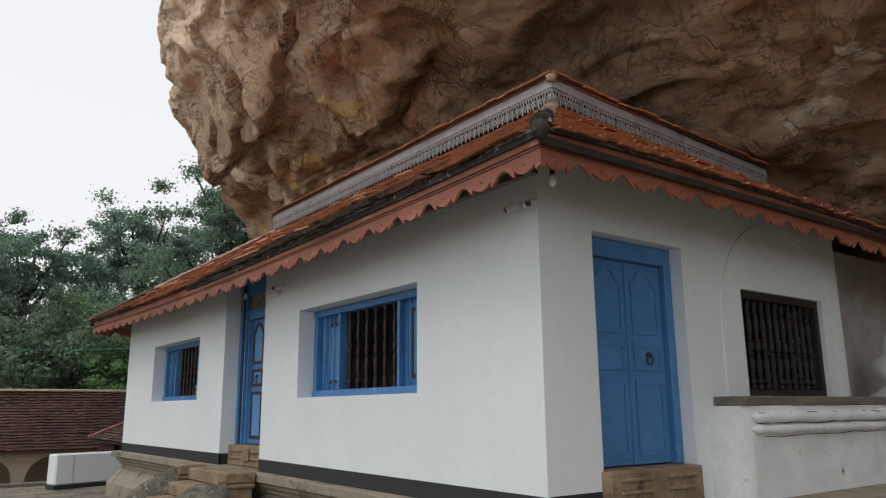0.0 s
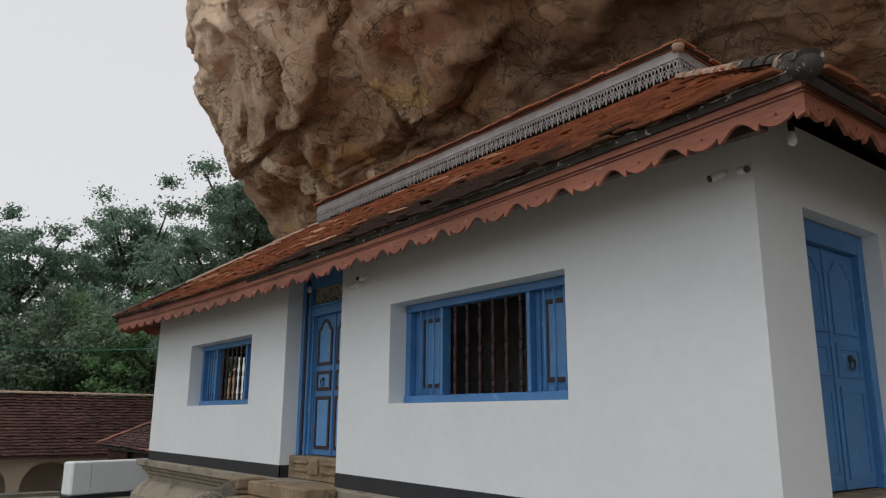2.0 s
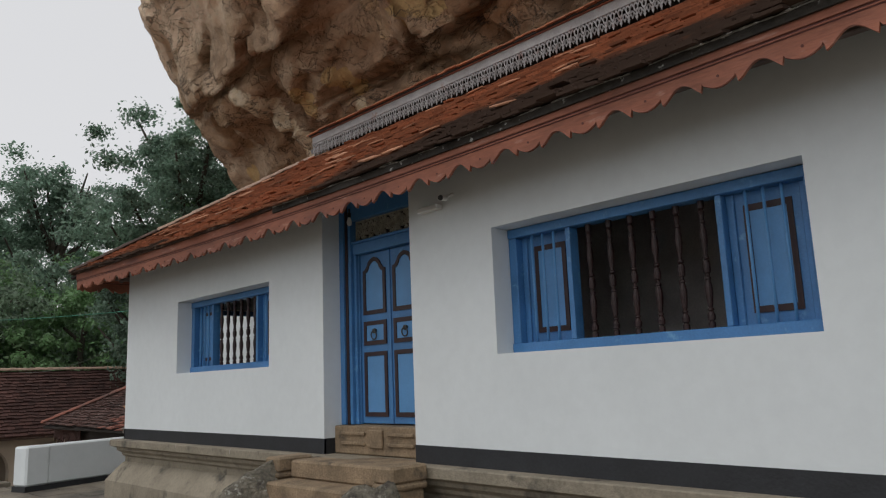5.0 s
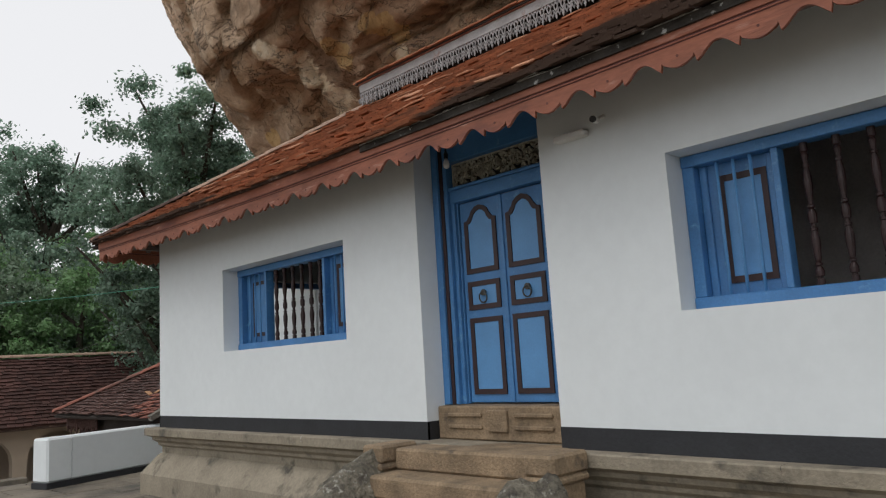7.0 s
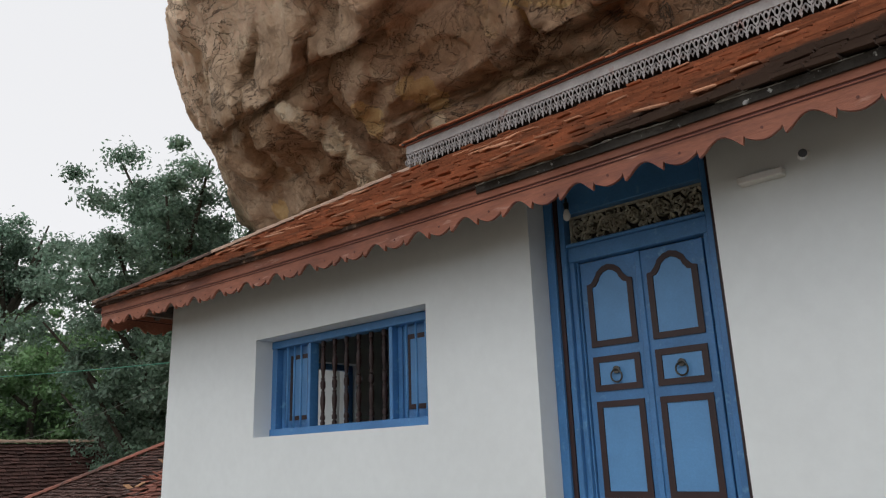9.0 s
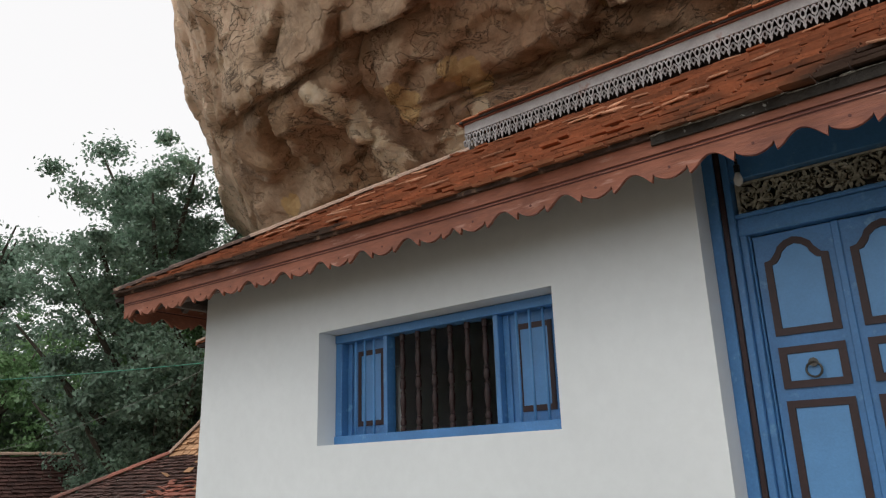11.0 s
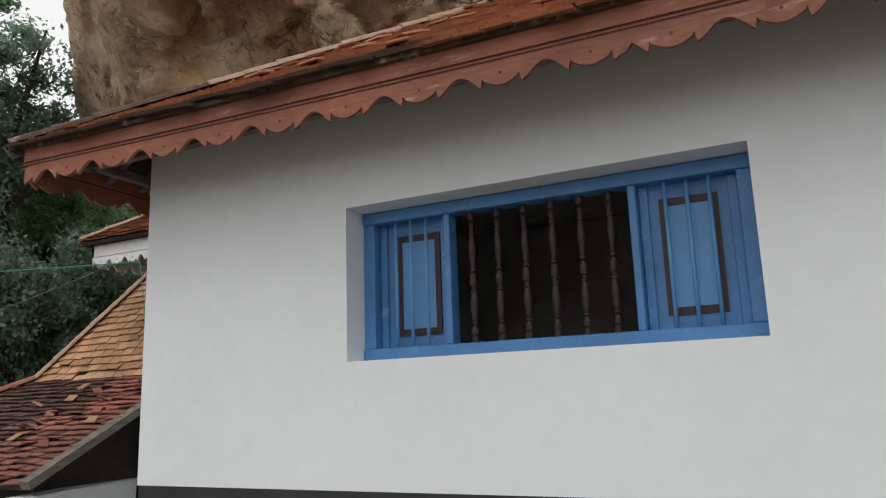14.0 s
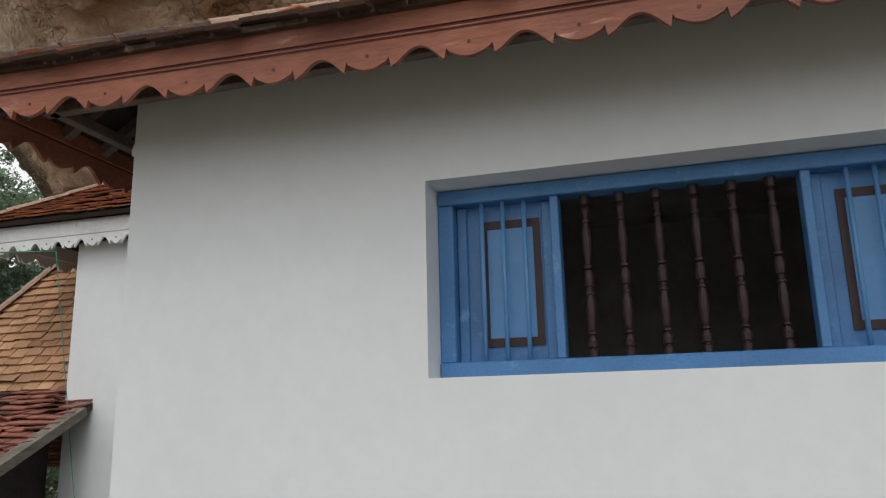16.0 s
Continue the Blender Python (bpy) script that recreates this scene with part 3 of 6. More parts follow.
slab(bm, [P["sw"], P["se"], P["tse"], P["tsw"]], 0.05)
slab(bm, [P["nw"], P["ne"], P["tne"], P["tnw"]], 0.05)
part("deck", bm, M_DECK, roof)


def tile_rows(p00, p10, p01, p11, width, expose, rng, lift=0.012, wobble=1.0, thick=0.016):
    """Lapped flat clay tiles over the plane p00-p10 (eave) to p01-p11 (top); yields eight corners a tile."""
    p00, p10, p01, p11 = map(Vector, (p00, p10, p01, p11))
    slope = ((p01 + p11) / 2 - (p00 + p10) / 2)
    up = (p10 - p00).cross(slope).normalized()
    if up.z < 0:
        up = -up
    e = (p10 - p00).normalized()
    s = (slope - e * slope.dot(e)).normalized()
    rows = int(slope.dot(s) / expose)
    for r in range(rows):
        t0 = r / rows
        a, b = p00.lerp(p01, t0), p10.lerp(p11, t0)
        n = max(1, int((b - a).length / width))
        shift = (r % 2) * 0.5
        sag = noise.noise(Vector((r * 0.31, a.y * 0.1, 3.3))) * 0.01
        for i in range(-1 if shift else 0, n):
            u0 = (i + shift) / n
            u1 = u0 + 1.0 / n
            if u1 < 0.02:
                continue
            u0, u1 = max(u0, 0), min(u1, 1)
            slip = rng.gauss(0, 0.010) * wobble
            if rng.random() < 0.012 * wobble:
                slip -= rng.uniform(0.03, 0.07)
            q = [a.lerp(b, u0 + 0.03 / n), a.lerp(b, u1 - 0.03 / n)]
            tilt = rng.gauss(0, 0.004) * wobble
            low = lift + thick + 0.016 + sag + rng.uniform(0, 0.010) * wobble + (rng.uniform(0.01, 0.035) if rng.random() < 0.03 * wobble else 0)
            base = [q[0] + s * (slip + tilt) - s * 0.01, q[1] + s * (slip - tilt) - s * 0.01]
            length = expose * 1.25
            c = [base[0] + up * low, base[1] + up * low, base[1] + s * length + up * lift, base[0] + s * length + up * lift]
            yield c + [v - up * thick for v in c]


FACES8 = [(0, 1, 2, 3), (7, 6, 5, 4), (1, 0, 4, 5), (2, 1, 5, 6), (3, 2, 6, 7), (0, 3, 7, 4)]


def tiles_joined(name, gen, material, parent, label=""):
    verts, faces = [], []
    for c in gen:
        o = len(verts)
        verts += c
        faces += [tuple(o + k for k in f) for f in FACES8]
    ob = raw(name, verts, faces, material, parent, label=label)
    tagged(ob, kind="stuff")
    return ob


rng = random.Random(5)
tiles = [[sagged(v) for v in c] for c in tile_rows(P["sw"], P["nw"], P["tsw"], P["tnw"], 0.17, 0.118, rng, wobble=1.8, thick=0.02)]
near_tiles = [c for c in tiles if 10.2 < c[0].y < 14.6 and c[0].z < EAVE_Z + 0.75][:290]
keep_ids = {id(c) for c in near_tiles}
tiles_joined("front_tiles", (c for c in tiles if id(c) not in keep_ids), M_TILE, roof)
tiles_joined("side_tiles", ([sagged(v, True) for v in c] for c in tile_rows(P["sw"], P["se"], P["tsw"], P["tse"], 0.17, 0.118, rng, wobble=1.8, thick=0.02)), M_TILE, roof)
tiles_joined("end_tiles", tile_rows(P["nw"], P["ne"], P["tnw"], P["tne"], 0.17, 0.105, rng), M_TILE, roof)


def cap_row(name, a, b, material, parent, step=0.30, r=0.075, old=None):
    """Half-round cap tiles, lapped along a hip or ridge, each a piece of its own."""
    a, b = Vector(a), Vector(b)
    n = max(2, int((b - a).length / step))
    d = (b - a).normalized()
    s = d.cross(Vector((0, 0, 1))).normalized()
    u = s.cross(d)
    for i in range(n):
        p, q = a.lerp(b, i / n), a.lerp(b, (i + 1.12) / n)
        jit = rng.uniform(-0.01, 0.01)
        bm = bmesh.new()
        ra, rb = r * rng.uniform(1.0, 1.15), r * rng.uniform(0.85, 0.95)
        A = [bm.verts.new(p + s * (ra * math.cos(k * math.pi / 6) + jit) + u * (ra * math.sin(k * math.pi / 6) * 0.8 - 0.01)) for k in range(7)]
        B = [bm.verts.new(q + s * (rb * math.cos(k * math.pi / 6) + jit) + u * (rb * math.sin(k * math.pi / 6) * 0.8 - 0.01)) for k in range(7)]
        for k in range(6):
            bm.faces.new((A[k], A[k + 1], B[k + 1], B[k]))
        bm.faces.new(A[::-1])
        bm.faces.new(B)
        part("cap_tile", bm, old if old and i < 5 else material, parent, smooth=False)


lift = Vector((0, 0, 0.05))
P["nw"] = P["nw"] + Vector((0, 0, 0.028))
P["sw"] = P["sw"] + Vector((0, 0, 0.045))
cap_row("hip", P["nw"] + lift, P["tnw"] + lift, M_MORTAR, roof, old=M_LIP)
cap_row("hip", P["sw"] + lift, P["tsw"] + lift, M_MORTAR, roof, old=M_MOSS)

# fascia: plain upper board with a double groove, scalloped lower board
PERIOD = 0.4917


def scallop(length, period, drop, high, first):
    """Lower edge of the board: round lobes between pointed barbs and hollow arcs; first: where the first lobe begins."""
    pts = []
    n = int(length / period) + 2
    for i in range(n):
        o = first + (i - 1) * period
        p = period
        lobe = [(o + p * (0.04 + 0.40 * k / 8), drop * (0.42 - 0.42 * math.sin(math.pi * k / 8))) for k in range(9)]
        hollow = [(o + p * (0.53 + 0.40 * k / 8), drop * (0.25 + 0.75 * math.sin(math.pi * k / 8))) for k in range(9)]
        pts += [(o + p * 0.0, -drop * 0.02), (o + p * 0.025, drop * 0.62)] + lobe + [(o + p * 0.455, drop * 0.62), (o + p * 0.48, -drop * 0.02)] + hollow
    pts = [q for q in pts if 0.01 < q[0] < length - 0.01]
    return [(0, drop * 0.3)] + pts + [(length, drop * 0.3)], n


def scallop_board(parent, to3, length, period, drop, high, thick, material, hole=True, name="scalloped_board", first=0.1):
    """The board is cut in lengths, each a strip of quads between the straight top and the shaped edge."""
    edge, n = scallop(length, period, drop, high, first)
    p = period
    bm = bmesh.new()
    f = [[bm.verts.new(to3(u, v, w)) for u, v in edge] for w in (0, thick)]
    t = [[bm.verts.new(to3(u, high, w)) for u, v in edge] for w in (0, thick)]
    for k in range(len(edge) - 1):
        bm.faces.new((f[0][k], f[0][k + 1], t[0][k + 1], t[0][k]))
        bm.faces.new((f[1][k + 1], f[1][k], t[1][k], t[1][k + 1]))
        bm.faces.new((f[0][k + 1], f[0][k], f[1][k], f[1][k + 1]))
        bm.faces.new((t[0][k], t[0][k + 1], t[1][k + 1], t[1][k]))
    bmesh.ops.recalc_face_normals(bm, faces=bm.faces)
    ob = part(name, bm, material, parent)
    if hole:
        bm = bmesh.new()
        for i in range(n):
            c = (first + (i - 1) * p + p * 0.24, drop * 0.80)
            if not 0.02 < c[0] < length - 0.02:
                continue
            # no hole is cut: a thin dark disc stands for the shade in it
            ring = [(c[0] + 0.009 * math.cos(k * math.pi / 4), c[1] + 0.009 * math.sin(k * math.pi / 4)) for k in range(8)]
            prism(bm, ring, to3, -0.003)
        part("bored_holes", bm, M_LINE, ob)
    return ob


FZ = 3.282
f_front = lambda u, v, w: (3.70 + w, EAVE_S + 0.08 + u, FZ + v + eave_dz(EAVE_S + 0.08 + u))
f_side = lambda u, v, w: (3.70 + u, EAVE_S + 0.08 + w, FZ + v + side_dz(3.70 + u))
f_north = lambda u, v, w: (3.70 + u, EAVE_N - 0.08 - w, FZ + v)
LEN = EAVE_N - EAVE_S - 0.16
SPLIT = 12.93 - EAVE_S - 0.08
f_far = lambda u, v, w: f_front(u + SPLIT + 0.003, v, w)
scallop_board(roof, f_front, SPLIT, 0.4864, 0.085, 0.155, 0.025, M_TERRA, first=12.222 - 0.24 * 0.4864 - 17 * 0.4864 - (EAVE_S + 0.08) + 0.4864)
scallop_board(roof, f_far, LEN - SPLIT - 0.003, PERIOD, 0.085, 0.155, 0.025, M_TERRA, first=15.565 - 0.24 * PERIOD - 6 * PERIOD - 12.933 + PERIOD)
scallop_board(roof, f_side, 9.2, PERIOD, 0.085, 0.155, 0.025, M_TERRA, first=0.04)
scallop_board(roof, f_north, 6.0, PERIOD, 0.085, 0.155, 0.025, M_TERRA)
for fn, ln in ((f_front, LEN), (f_side, 9.2), (f_north, 6.0)):
    part("fascia_board", swept(fn, ln, 0.1685, 0.262, -0.014, 0.05), M_TERRA, roof)
    # groove shade is put into the colour of these dark strips
    part("groove", swept(fn, ln, 0.1555, 0.168, -0.004, 0.03), M_LINE, roof)
    part("bead", swept(fn, ln, 0.147, 0.1545, -0.008, 0.0), M_TERRA, roof)
    part("groove", swept(fn, ln, 0.1395, 0.1465, -0.0025, 0.0), M_LINE, roof)
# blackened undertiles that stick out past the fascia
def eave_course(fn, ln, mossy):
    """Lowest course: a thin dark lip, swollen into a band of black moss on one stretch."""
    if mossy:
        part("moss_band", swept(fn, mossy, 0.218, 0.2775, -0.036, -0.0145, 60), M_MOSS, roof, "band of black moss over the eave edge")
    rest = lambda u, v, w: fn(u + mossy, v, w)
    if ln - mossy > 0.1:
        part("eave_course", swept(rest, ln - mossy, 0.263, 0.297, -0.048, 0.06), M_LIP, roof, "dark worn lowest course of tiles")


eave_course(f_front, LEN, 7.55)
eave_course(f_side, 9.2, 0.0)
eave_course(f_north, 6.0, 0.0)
# rafters under the eaves, soffit beams
for k in range(26):
    y = EAVE_S + 1.10 + k * 0.45
    bm = bmesh.new()
    slab(bm, [Vector((EAVE_X + 0.12, y, EAVE_Z - 0.03)), Vector((EAVE_X + 0.12, y + 0.07, EAVE_Z - 0.03)), Vector((4.5, y + 0.07, EAVE_Z + 0.46)), Vector((4.5, y, EAVE_Z + 0.46))], 0.09)
    part("rafter", bm, M_RAFTER, roof)
for k in range(10):
    x = 5.05 + k * 0.45
    bm = bmesh.new()
    slab(bm, [Vector((x, EAVE_N - 0.12, EAVE_Z + 0.02)), Vector((x + 0.07, EAVE_N - 0.12, EAVE_Z + 0.02)), Vector((x + 0.07, 16.4, EAVE_Z + 0.70)), Vector((x, 16.4, EAVE_Z + 0.70))], 0.09)
    part("rafter", bm, M_RAFTER, roof)
bm = bmesh.new()
tube(bm, [(EAVE_X + 0.15, EAVE_N - 0.15, EAVE_Z - 0.10), (4.5, 16.8, EAVE_Z + 0.36)], [0.09, 0.09], 4)
part("hip_rafter", bm, M_DECK, roof)
part("purlin", boxes(((4.02, EAVE_S + 0.5, 3.46), (4.09, EAVE_N - 0.3, 3.53)), ((4.0, 17.18, 3.46), (9.0, 17.25, 3.53)), bevel=0.006), M_RAFTER, roof)
for y in (16.42, 16.76, 17.10):
    bm = bmesh.new()
    e_ = min(4.5, EAVE_X + EAVE_N - y)
    slab(bm, [Vector((EAVE_X + 0.12, y, EAVE_Z - 0.01)), Vector((EAVE_X + 0.12, y + 0.06, EAVE_Z - 0.01)), Vector((e_, y + 0.06, EAVE_Z - 0.05 + 0.58 * (e_ - EAVE_X))), Vector((e_, y, EAVE_Z - 0.05 + 0.58 * (e_ - EAVE_X)))], 0.07)
    part("rafter", bm, M_RAFTER, roof)
for x in (4.02, 4.36, 4.70):
    bm = bmesh.new()
    e_ = EAVE_N - (x - EAVE_X)
    slab(bm, [Vector((x, EAVE_N - 0.12, EAVE_Z - 0.01)), Vector((x + 0.06, EAVE_N - 0.12, EAVE_Z - 0.01)), Vector((x + 0.06, e_, EAVE_Z - 0.05 + 0.6 * (x - EAVE_X))), Vector((x, e_, EAVE_Z - 0.05 + 0.6 * (x - EAVE_X)))], 0.07)
    part("rafter", bm, M_RAFTER, roof)
# knobs on the hip
for x, y, z in ((3.86, 3.94, 3.72), (TIER_X, TIER_S, 5.80)):
    bm = bmesh.new()
    lathe(bm, [(0.06, -0.03), (0.072, 0.02), (0.076, 0.04), (0.06, 0.075), (0.022, 0.092)], (x, y, z), 12)
    part("hip_knob", bm, M_MORTAR, roof, "pale rounded mortar knob", smooth=True)
bm = bmesh.new()
tube(bm, [(3.60, 3.68, 3.56), (3.72, 3.80, 3.63), (3.90, 3.98, 3.74)], [0.07, 0.08, 0.07], 10)
part("hip_end_tile", bm, M_MOSS, roof, smooth=True)

# ---- upper tier with pierced white fretwork ----
tier = root("upper_roof", (TIER_X, 10.0, TIER_Z), "narrow upper roof edged with greyed white pierced fretwork", "roof", kind="structure")
t_front = lambda u, v, w: (TIER_X + w, TIER_S + u, 5.47 + v)
t_side = lambda u, v, w: (TIER_X + u, TIER_S + w, 5.47 + v - 0.085 * min(u, 1.0) - 0.045 * max(0.0, u - 1.0))
t_end = lambda u, v, w: (TIER_X + u, TIER_N - w, 5.47 + v)
TL, TS = TIER_N - TIER_S, TIER_END - TIER_X
for fn, ln in ((t_front, TL), (t_side, TS), (t_end, 3.0)):
    part("fascia_board", swept(fn, ln, 0.225, 0.345, -0.005, 0.03, 10), M_LACE, tier)
    part("edge_board", swept(fn, ln, 0.347, 0.375, -0.03, 0.2, 10), M_TERRA, tier)
    bm = bmesh.new()
    box(bm, fn(0.10, -0.10, 0.35), fn(ln, 0.347, 0.40))
    part("backing_wall", bm, M_DECK, tier)
    bm = bmesh.new()
    u = -0.05
    while u < ln:
        w = rng.uniform(0.14, 0.3)
        h = rng.uniform(-0.008, 0.012)
        o_ = Vector(fn(u, 0.378 + h, -0.09 + rng.uniform(-0.02, 0.02)))
        e_ = Vector(fn(min(u + w - 0.006, ln), 0.378 + h, 0.3))
        box(bm, o_, (e_.x, e_.y, o_.z + 0.02))
        u += w
    part("edge_tiles", bm, M_TILE, tier)
bm = bmesh.new()
slab(bm, [Vector((TIER_X - 0.05, TIER_S - 0.05, 5.86)), Vector((TIER_X - 0.05, TIER_N + 0.05, 5.86)), Vector((9.8, TIER_N + 0.05, 5.86)), Vector((9.8, TIER_S - 0.05, 5.65))], 0.03)
slab(bm, [Vector((9.801, TIER_S - 0.05, 5.65)), Vector((TIER_END, TIER_S - 0.05, 5.57)), Vector((TIER_END, 9, 5.57)), Vector((9.801, 9, 5.65))], 0.03)
part("deck", bm, M_DECK, tier)


LACE = 0.1015


def fret_unit():
    """One repeat of the fretwork: pointed ring, cross stems and a spear-shaped drop."""
    bm = bmesh.new()
    f = lambda u, v, w: (w, u, v)
    W = 0.158
    ring_strip(bm, [(0.079 + 0.050 * math.cos(k * math.pi / 5), 0.165 + 0.058 * math.sin(k * math.pi / 5)) for k in range(10)],
               [(0.079 + 0.026 * math.cos(k * math.pi / 5), 0.165 + 0.034 * math.sin(k * math.pi / 5)) for k in range(10)], f, 0.012)
    for c in (0.0, W):
        ring_strip(bm, [(c + 0.040 * math.cos(k * math.pi / 4), 0.095 + 0.046 * math.sin(k * math.pi / 4)) for k in range(8)],
                   [(c + 0.020 * math.cos(k * math.pi / 4), 0.095 + 0.026 * math.sin(k * math.pi / 4)) for k in range(8)], f, 0.011)
    for a, b in (((0, 0.226), (0.045, 0.15)), ((W, 0.226), (W - 0.045, 0.15)), ((0.03, 0.11), (0.079, 0.055)), ((W - 0.03, 0.11), (0.079, 0.055)), ((0.079, 0.11), (0.079, 0.05))):
        d = (Vector(b) - Vector(a)).normalized() * 0.009
        prism(bm, [(a[0] - d.y, a[1] + d.x), (a[0] + d.y, a[1] - d.x), (b[0] + d.y, b[1] - d.x), (b[0] - d.y, b[1] + d.x)], f, 0.010)
    prism(bm, [(0.079, 0.0), (0.105, 0.045), (0.079, 0.078), (0.053, 0.045)], f, 0.012)
    prism(bm, [(-0.0, 0.03), (0.02, 0.062), (0.0, 0.075), (-0.02, 0.062)], f, 0.009)
    for v in bm.verts:
        v.co.y *= LACE / W
    return mesh_from(bm, "fret_unit", M_LACE)


FRET = fret_unit()


def fret_run(fn_at, n, turn):
    for i in range(n):
        ob = new("fret_unit", FRET)
        ob.parent = tier
        ob.matrix_basis = Matrix.Translation(Vector(fn_at(i)) - ORIGIN[tier.name]) @ turn


fret_run(lambda i: t_front(i * TL / round(TL / LACE), 0, 0), round(TL / LACE), pose(0, 0, 0))
fret_run(lambda i: t_side((i + 1) * TS / round(TS / LACE), 0, 0.0), round(TS / LACE), pose(0, 0, 0, 0, 0, 90))
fret_run(lambda i: t_end((i + 1) * LACE, 0, 0), 13, pose(0, 0, 0, 0, 0, 90))

# ---- the overhanging cliff ----
def spline(knots, z):
    for (a, p), (b, q) in zip(knots, knots[1:]):
        if z <= b:
            t = max(0.0, (z - a) / (b - a))
            t = t * t * (3 - 2 * t) * 0.35 + t * 0.65
            return p + (q - p) * t
    return knots[-1][1]


FACE = [(-2.6, 12.6), (4.0, 12.0), (5.5, 10.6), (6.2, 9.3), (6.85, 8.5), (7.6, 8.0), (8.2, 7.3), (9.2, 6.15), (10.3, 5.2), (11.5, 4.85), (13.0, 4.75), (16.0, 6.0), (20.0, 12.0), (24.0, 24.0)]
NOSE_X = [(-2.6, 12.5), (5.24, 12.35), (7.39, 10.95), (8.46, 10.65), (9.53, 10.15), (10.6, 9.27), (11.67, 8.60), (12.74, 8.30), (14.35, 8.45), (17.03, 8.9), (21.3, 14.0), (25.6, 26.0)]
NOSE_Y = [(-2.6, 24.0), (7.39, 24.95), (9.53, 25.35), (10.6, 25.25), (11.67, 24.45), (12.74, 22.55), (14.35, 20.55), (17.03, 21.35), (25.6, 18.5)]
# cracks and folds in the face, as (y, z) along each: depth, width, lip
FOLDS = [
    ([(15.93, 8.42), (17.02, 8.45), (17.51, 8.45), (17.73, 8.3), (17.84, 8.08), (18.18, 7.89)], 0.16, 0.07, 0.34),
    ([(17.33, 8.69), (17.82, 8.47), (18.58, 8.42), (19.41, 8.51), (20.66, 8.69), (21.34, 8.71)], 0.14, 0.08, 0.34),
    ([(13.61, 7.43), (14.22, 7.38), (15.1, 7.4), (16.49, 7.44)], 0.34, 0.12, 0.22),
    ([(15.96, 7.9), (16.46, 7.94), (16.86, 7.87), (17.01, 7.73)], 0.1, 0.05, 0.14),
    ([(18.23, 7.8), (18.05, 7.29), (18.52, 7.19), (19.06, 7.1)], 0.12, 0.05, 0.16),
    ([(19.77, 8.38), (20.52, 7.98), (20.74, 7.75)], 0.1, 0.07, 0.2),
    ([(18.75, 8.95), (19.24, 8.77), (19.3, 8.55)], 0.14, 0.08, 0.22),
    ([(12.87, 9.49), (13.6, 9.33), (14.38, 9.09), (15.03, 8.73), (16.0, 8.4), (17.67, 8.5)], 0.14, 0.08, 0.3),
    ([(10.77, 7.98), (12.01, 7.64), (12.68, 7.5), (13.22, 7.62), (13.27, 8.21)], 0.18, 0.09, 0.34),
    ([(13.31, 7.21), (14.6, 7.26), (16.27, 7.27)], 0.2, 0.07, 0.18)]


def rock_point(y, z):
    """Smooth cliff before its relief: an overhanging face that curves back towards its open end."""
    x0, nx, ny = spline(FACE, z), spline(NOSE_X, z), spline(NOSE_Y, z)
    t = min(1.0, max(0.0, (y - 16.5) / max(1.0, ny - 16.5)))
    back = max(0.0, min(1.0, (11.5 - y) / 5.0))
    return Vector((x0 + (nx - x0) * t ** 2.2 + 1.5 * back * back * (3 - 2 * back), y, z))


def crease(p, a, b, width):
    """Nearness to the segment a-b, one on it and zero past width."""
    a, b = Vector(a), Vector(b)
    t = max(0, min(1, (p - a).dot(b - a) / (b - a).length_squared))
    d = (p - a.lerp(b, t)).length / width
    return max(0.0, 1 - d * d) ** 2 if d < 1 else 0.0


def fold_relief(y, z):
    h = 0.0
    w = Vector((y, z)) + Vector((noise.noise((y * 1.3, z * 1.3, 5.0)), noise.noise((y * 1.3, z * 1.3, 9.0)))) * 0.12
    for pts, depth, width, lip in FOLDS:
        best, side = 9.0, 0.0
        for a, b in zip(pts, pts[1:]):
            a, b = Vector(a), Vector(b)
            t = max(0, min(1, (w - a).dot(b - a) / (b - a).length_squared))
            v = w - a.lerp(b, t)
            if v.length < best:
                best, side = v.length, (b - a).x * v.y - (b - a).y * v.x
        if best < 1.2:
            h -= depth * math.exp(-(best / width) ** 2)
            # the side above breaks off at a sharp lip, the side below is undercut
            if side > 0:
                h += lip * math.exp(-best / 0.42)
            else:
                h -= 0.35 * lip * math.exp(-best / 0.30)
    return h


# blunt ridges between the great facets, as (y, z) along each: height, reach
RIDGES = [([(22.0, 9.6), (22.76, 9.0), (22.97, 8.34), (23.08, 7.8)], 0.25, 0.6), ([(19.1, 8.46), (19.45, 8.18), (20.47, 8.42), (21.3, 8.33), (22.3, 8.1), (22.3, 7.6), (22.3, 7.0)], 0.36, 0.75),
          ([(18.4, 8.39), (19.0, 8.08), (19.54, 7.87), (19.45, 7.50)], 0.30, 0.55), ([(17.66, 8.17), (18.14, 8.13), (18.26, 7.94), (18.15, 7.44), (18.08, 7.2)], 0.24, 0.45),
          ([(16.4, 10.4), (15.6, 9.6), (15.4, 8.8)], 0.30, 0.7), ([(12.7, 9.4), (13.2, 8.6), (13.3, 7.9), (12.8, 7.4)], 0.28, 0.6)]


def ridge_relief(y, z):
    w = Vector((y, z)) + Vector((noise.noise((y * 0.9, z * 0.9, 15.0)), noise.noise((y * 0.9, z * 0.9, 19.0)))) * 0.20
    h = 0.0
    for pts, high, reach in RIDGES:
        near = min((w - Vector(a).lerp(Vector(b), max(0, min(1, (w - Vector(a)).dot(Vector(b) - Vector(a)) / (Vector(b) - Vector(a)).length_squared)))).length for a, b in zip(pts, pts[1:]))
        if near < reach:
            h += high * (1 - near / reach)
    return h


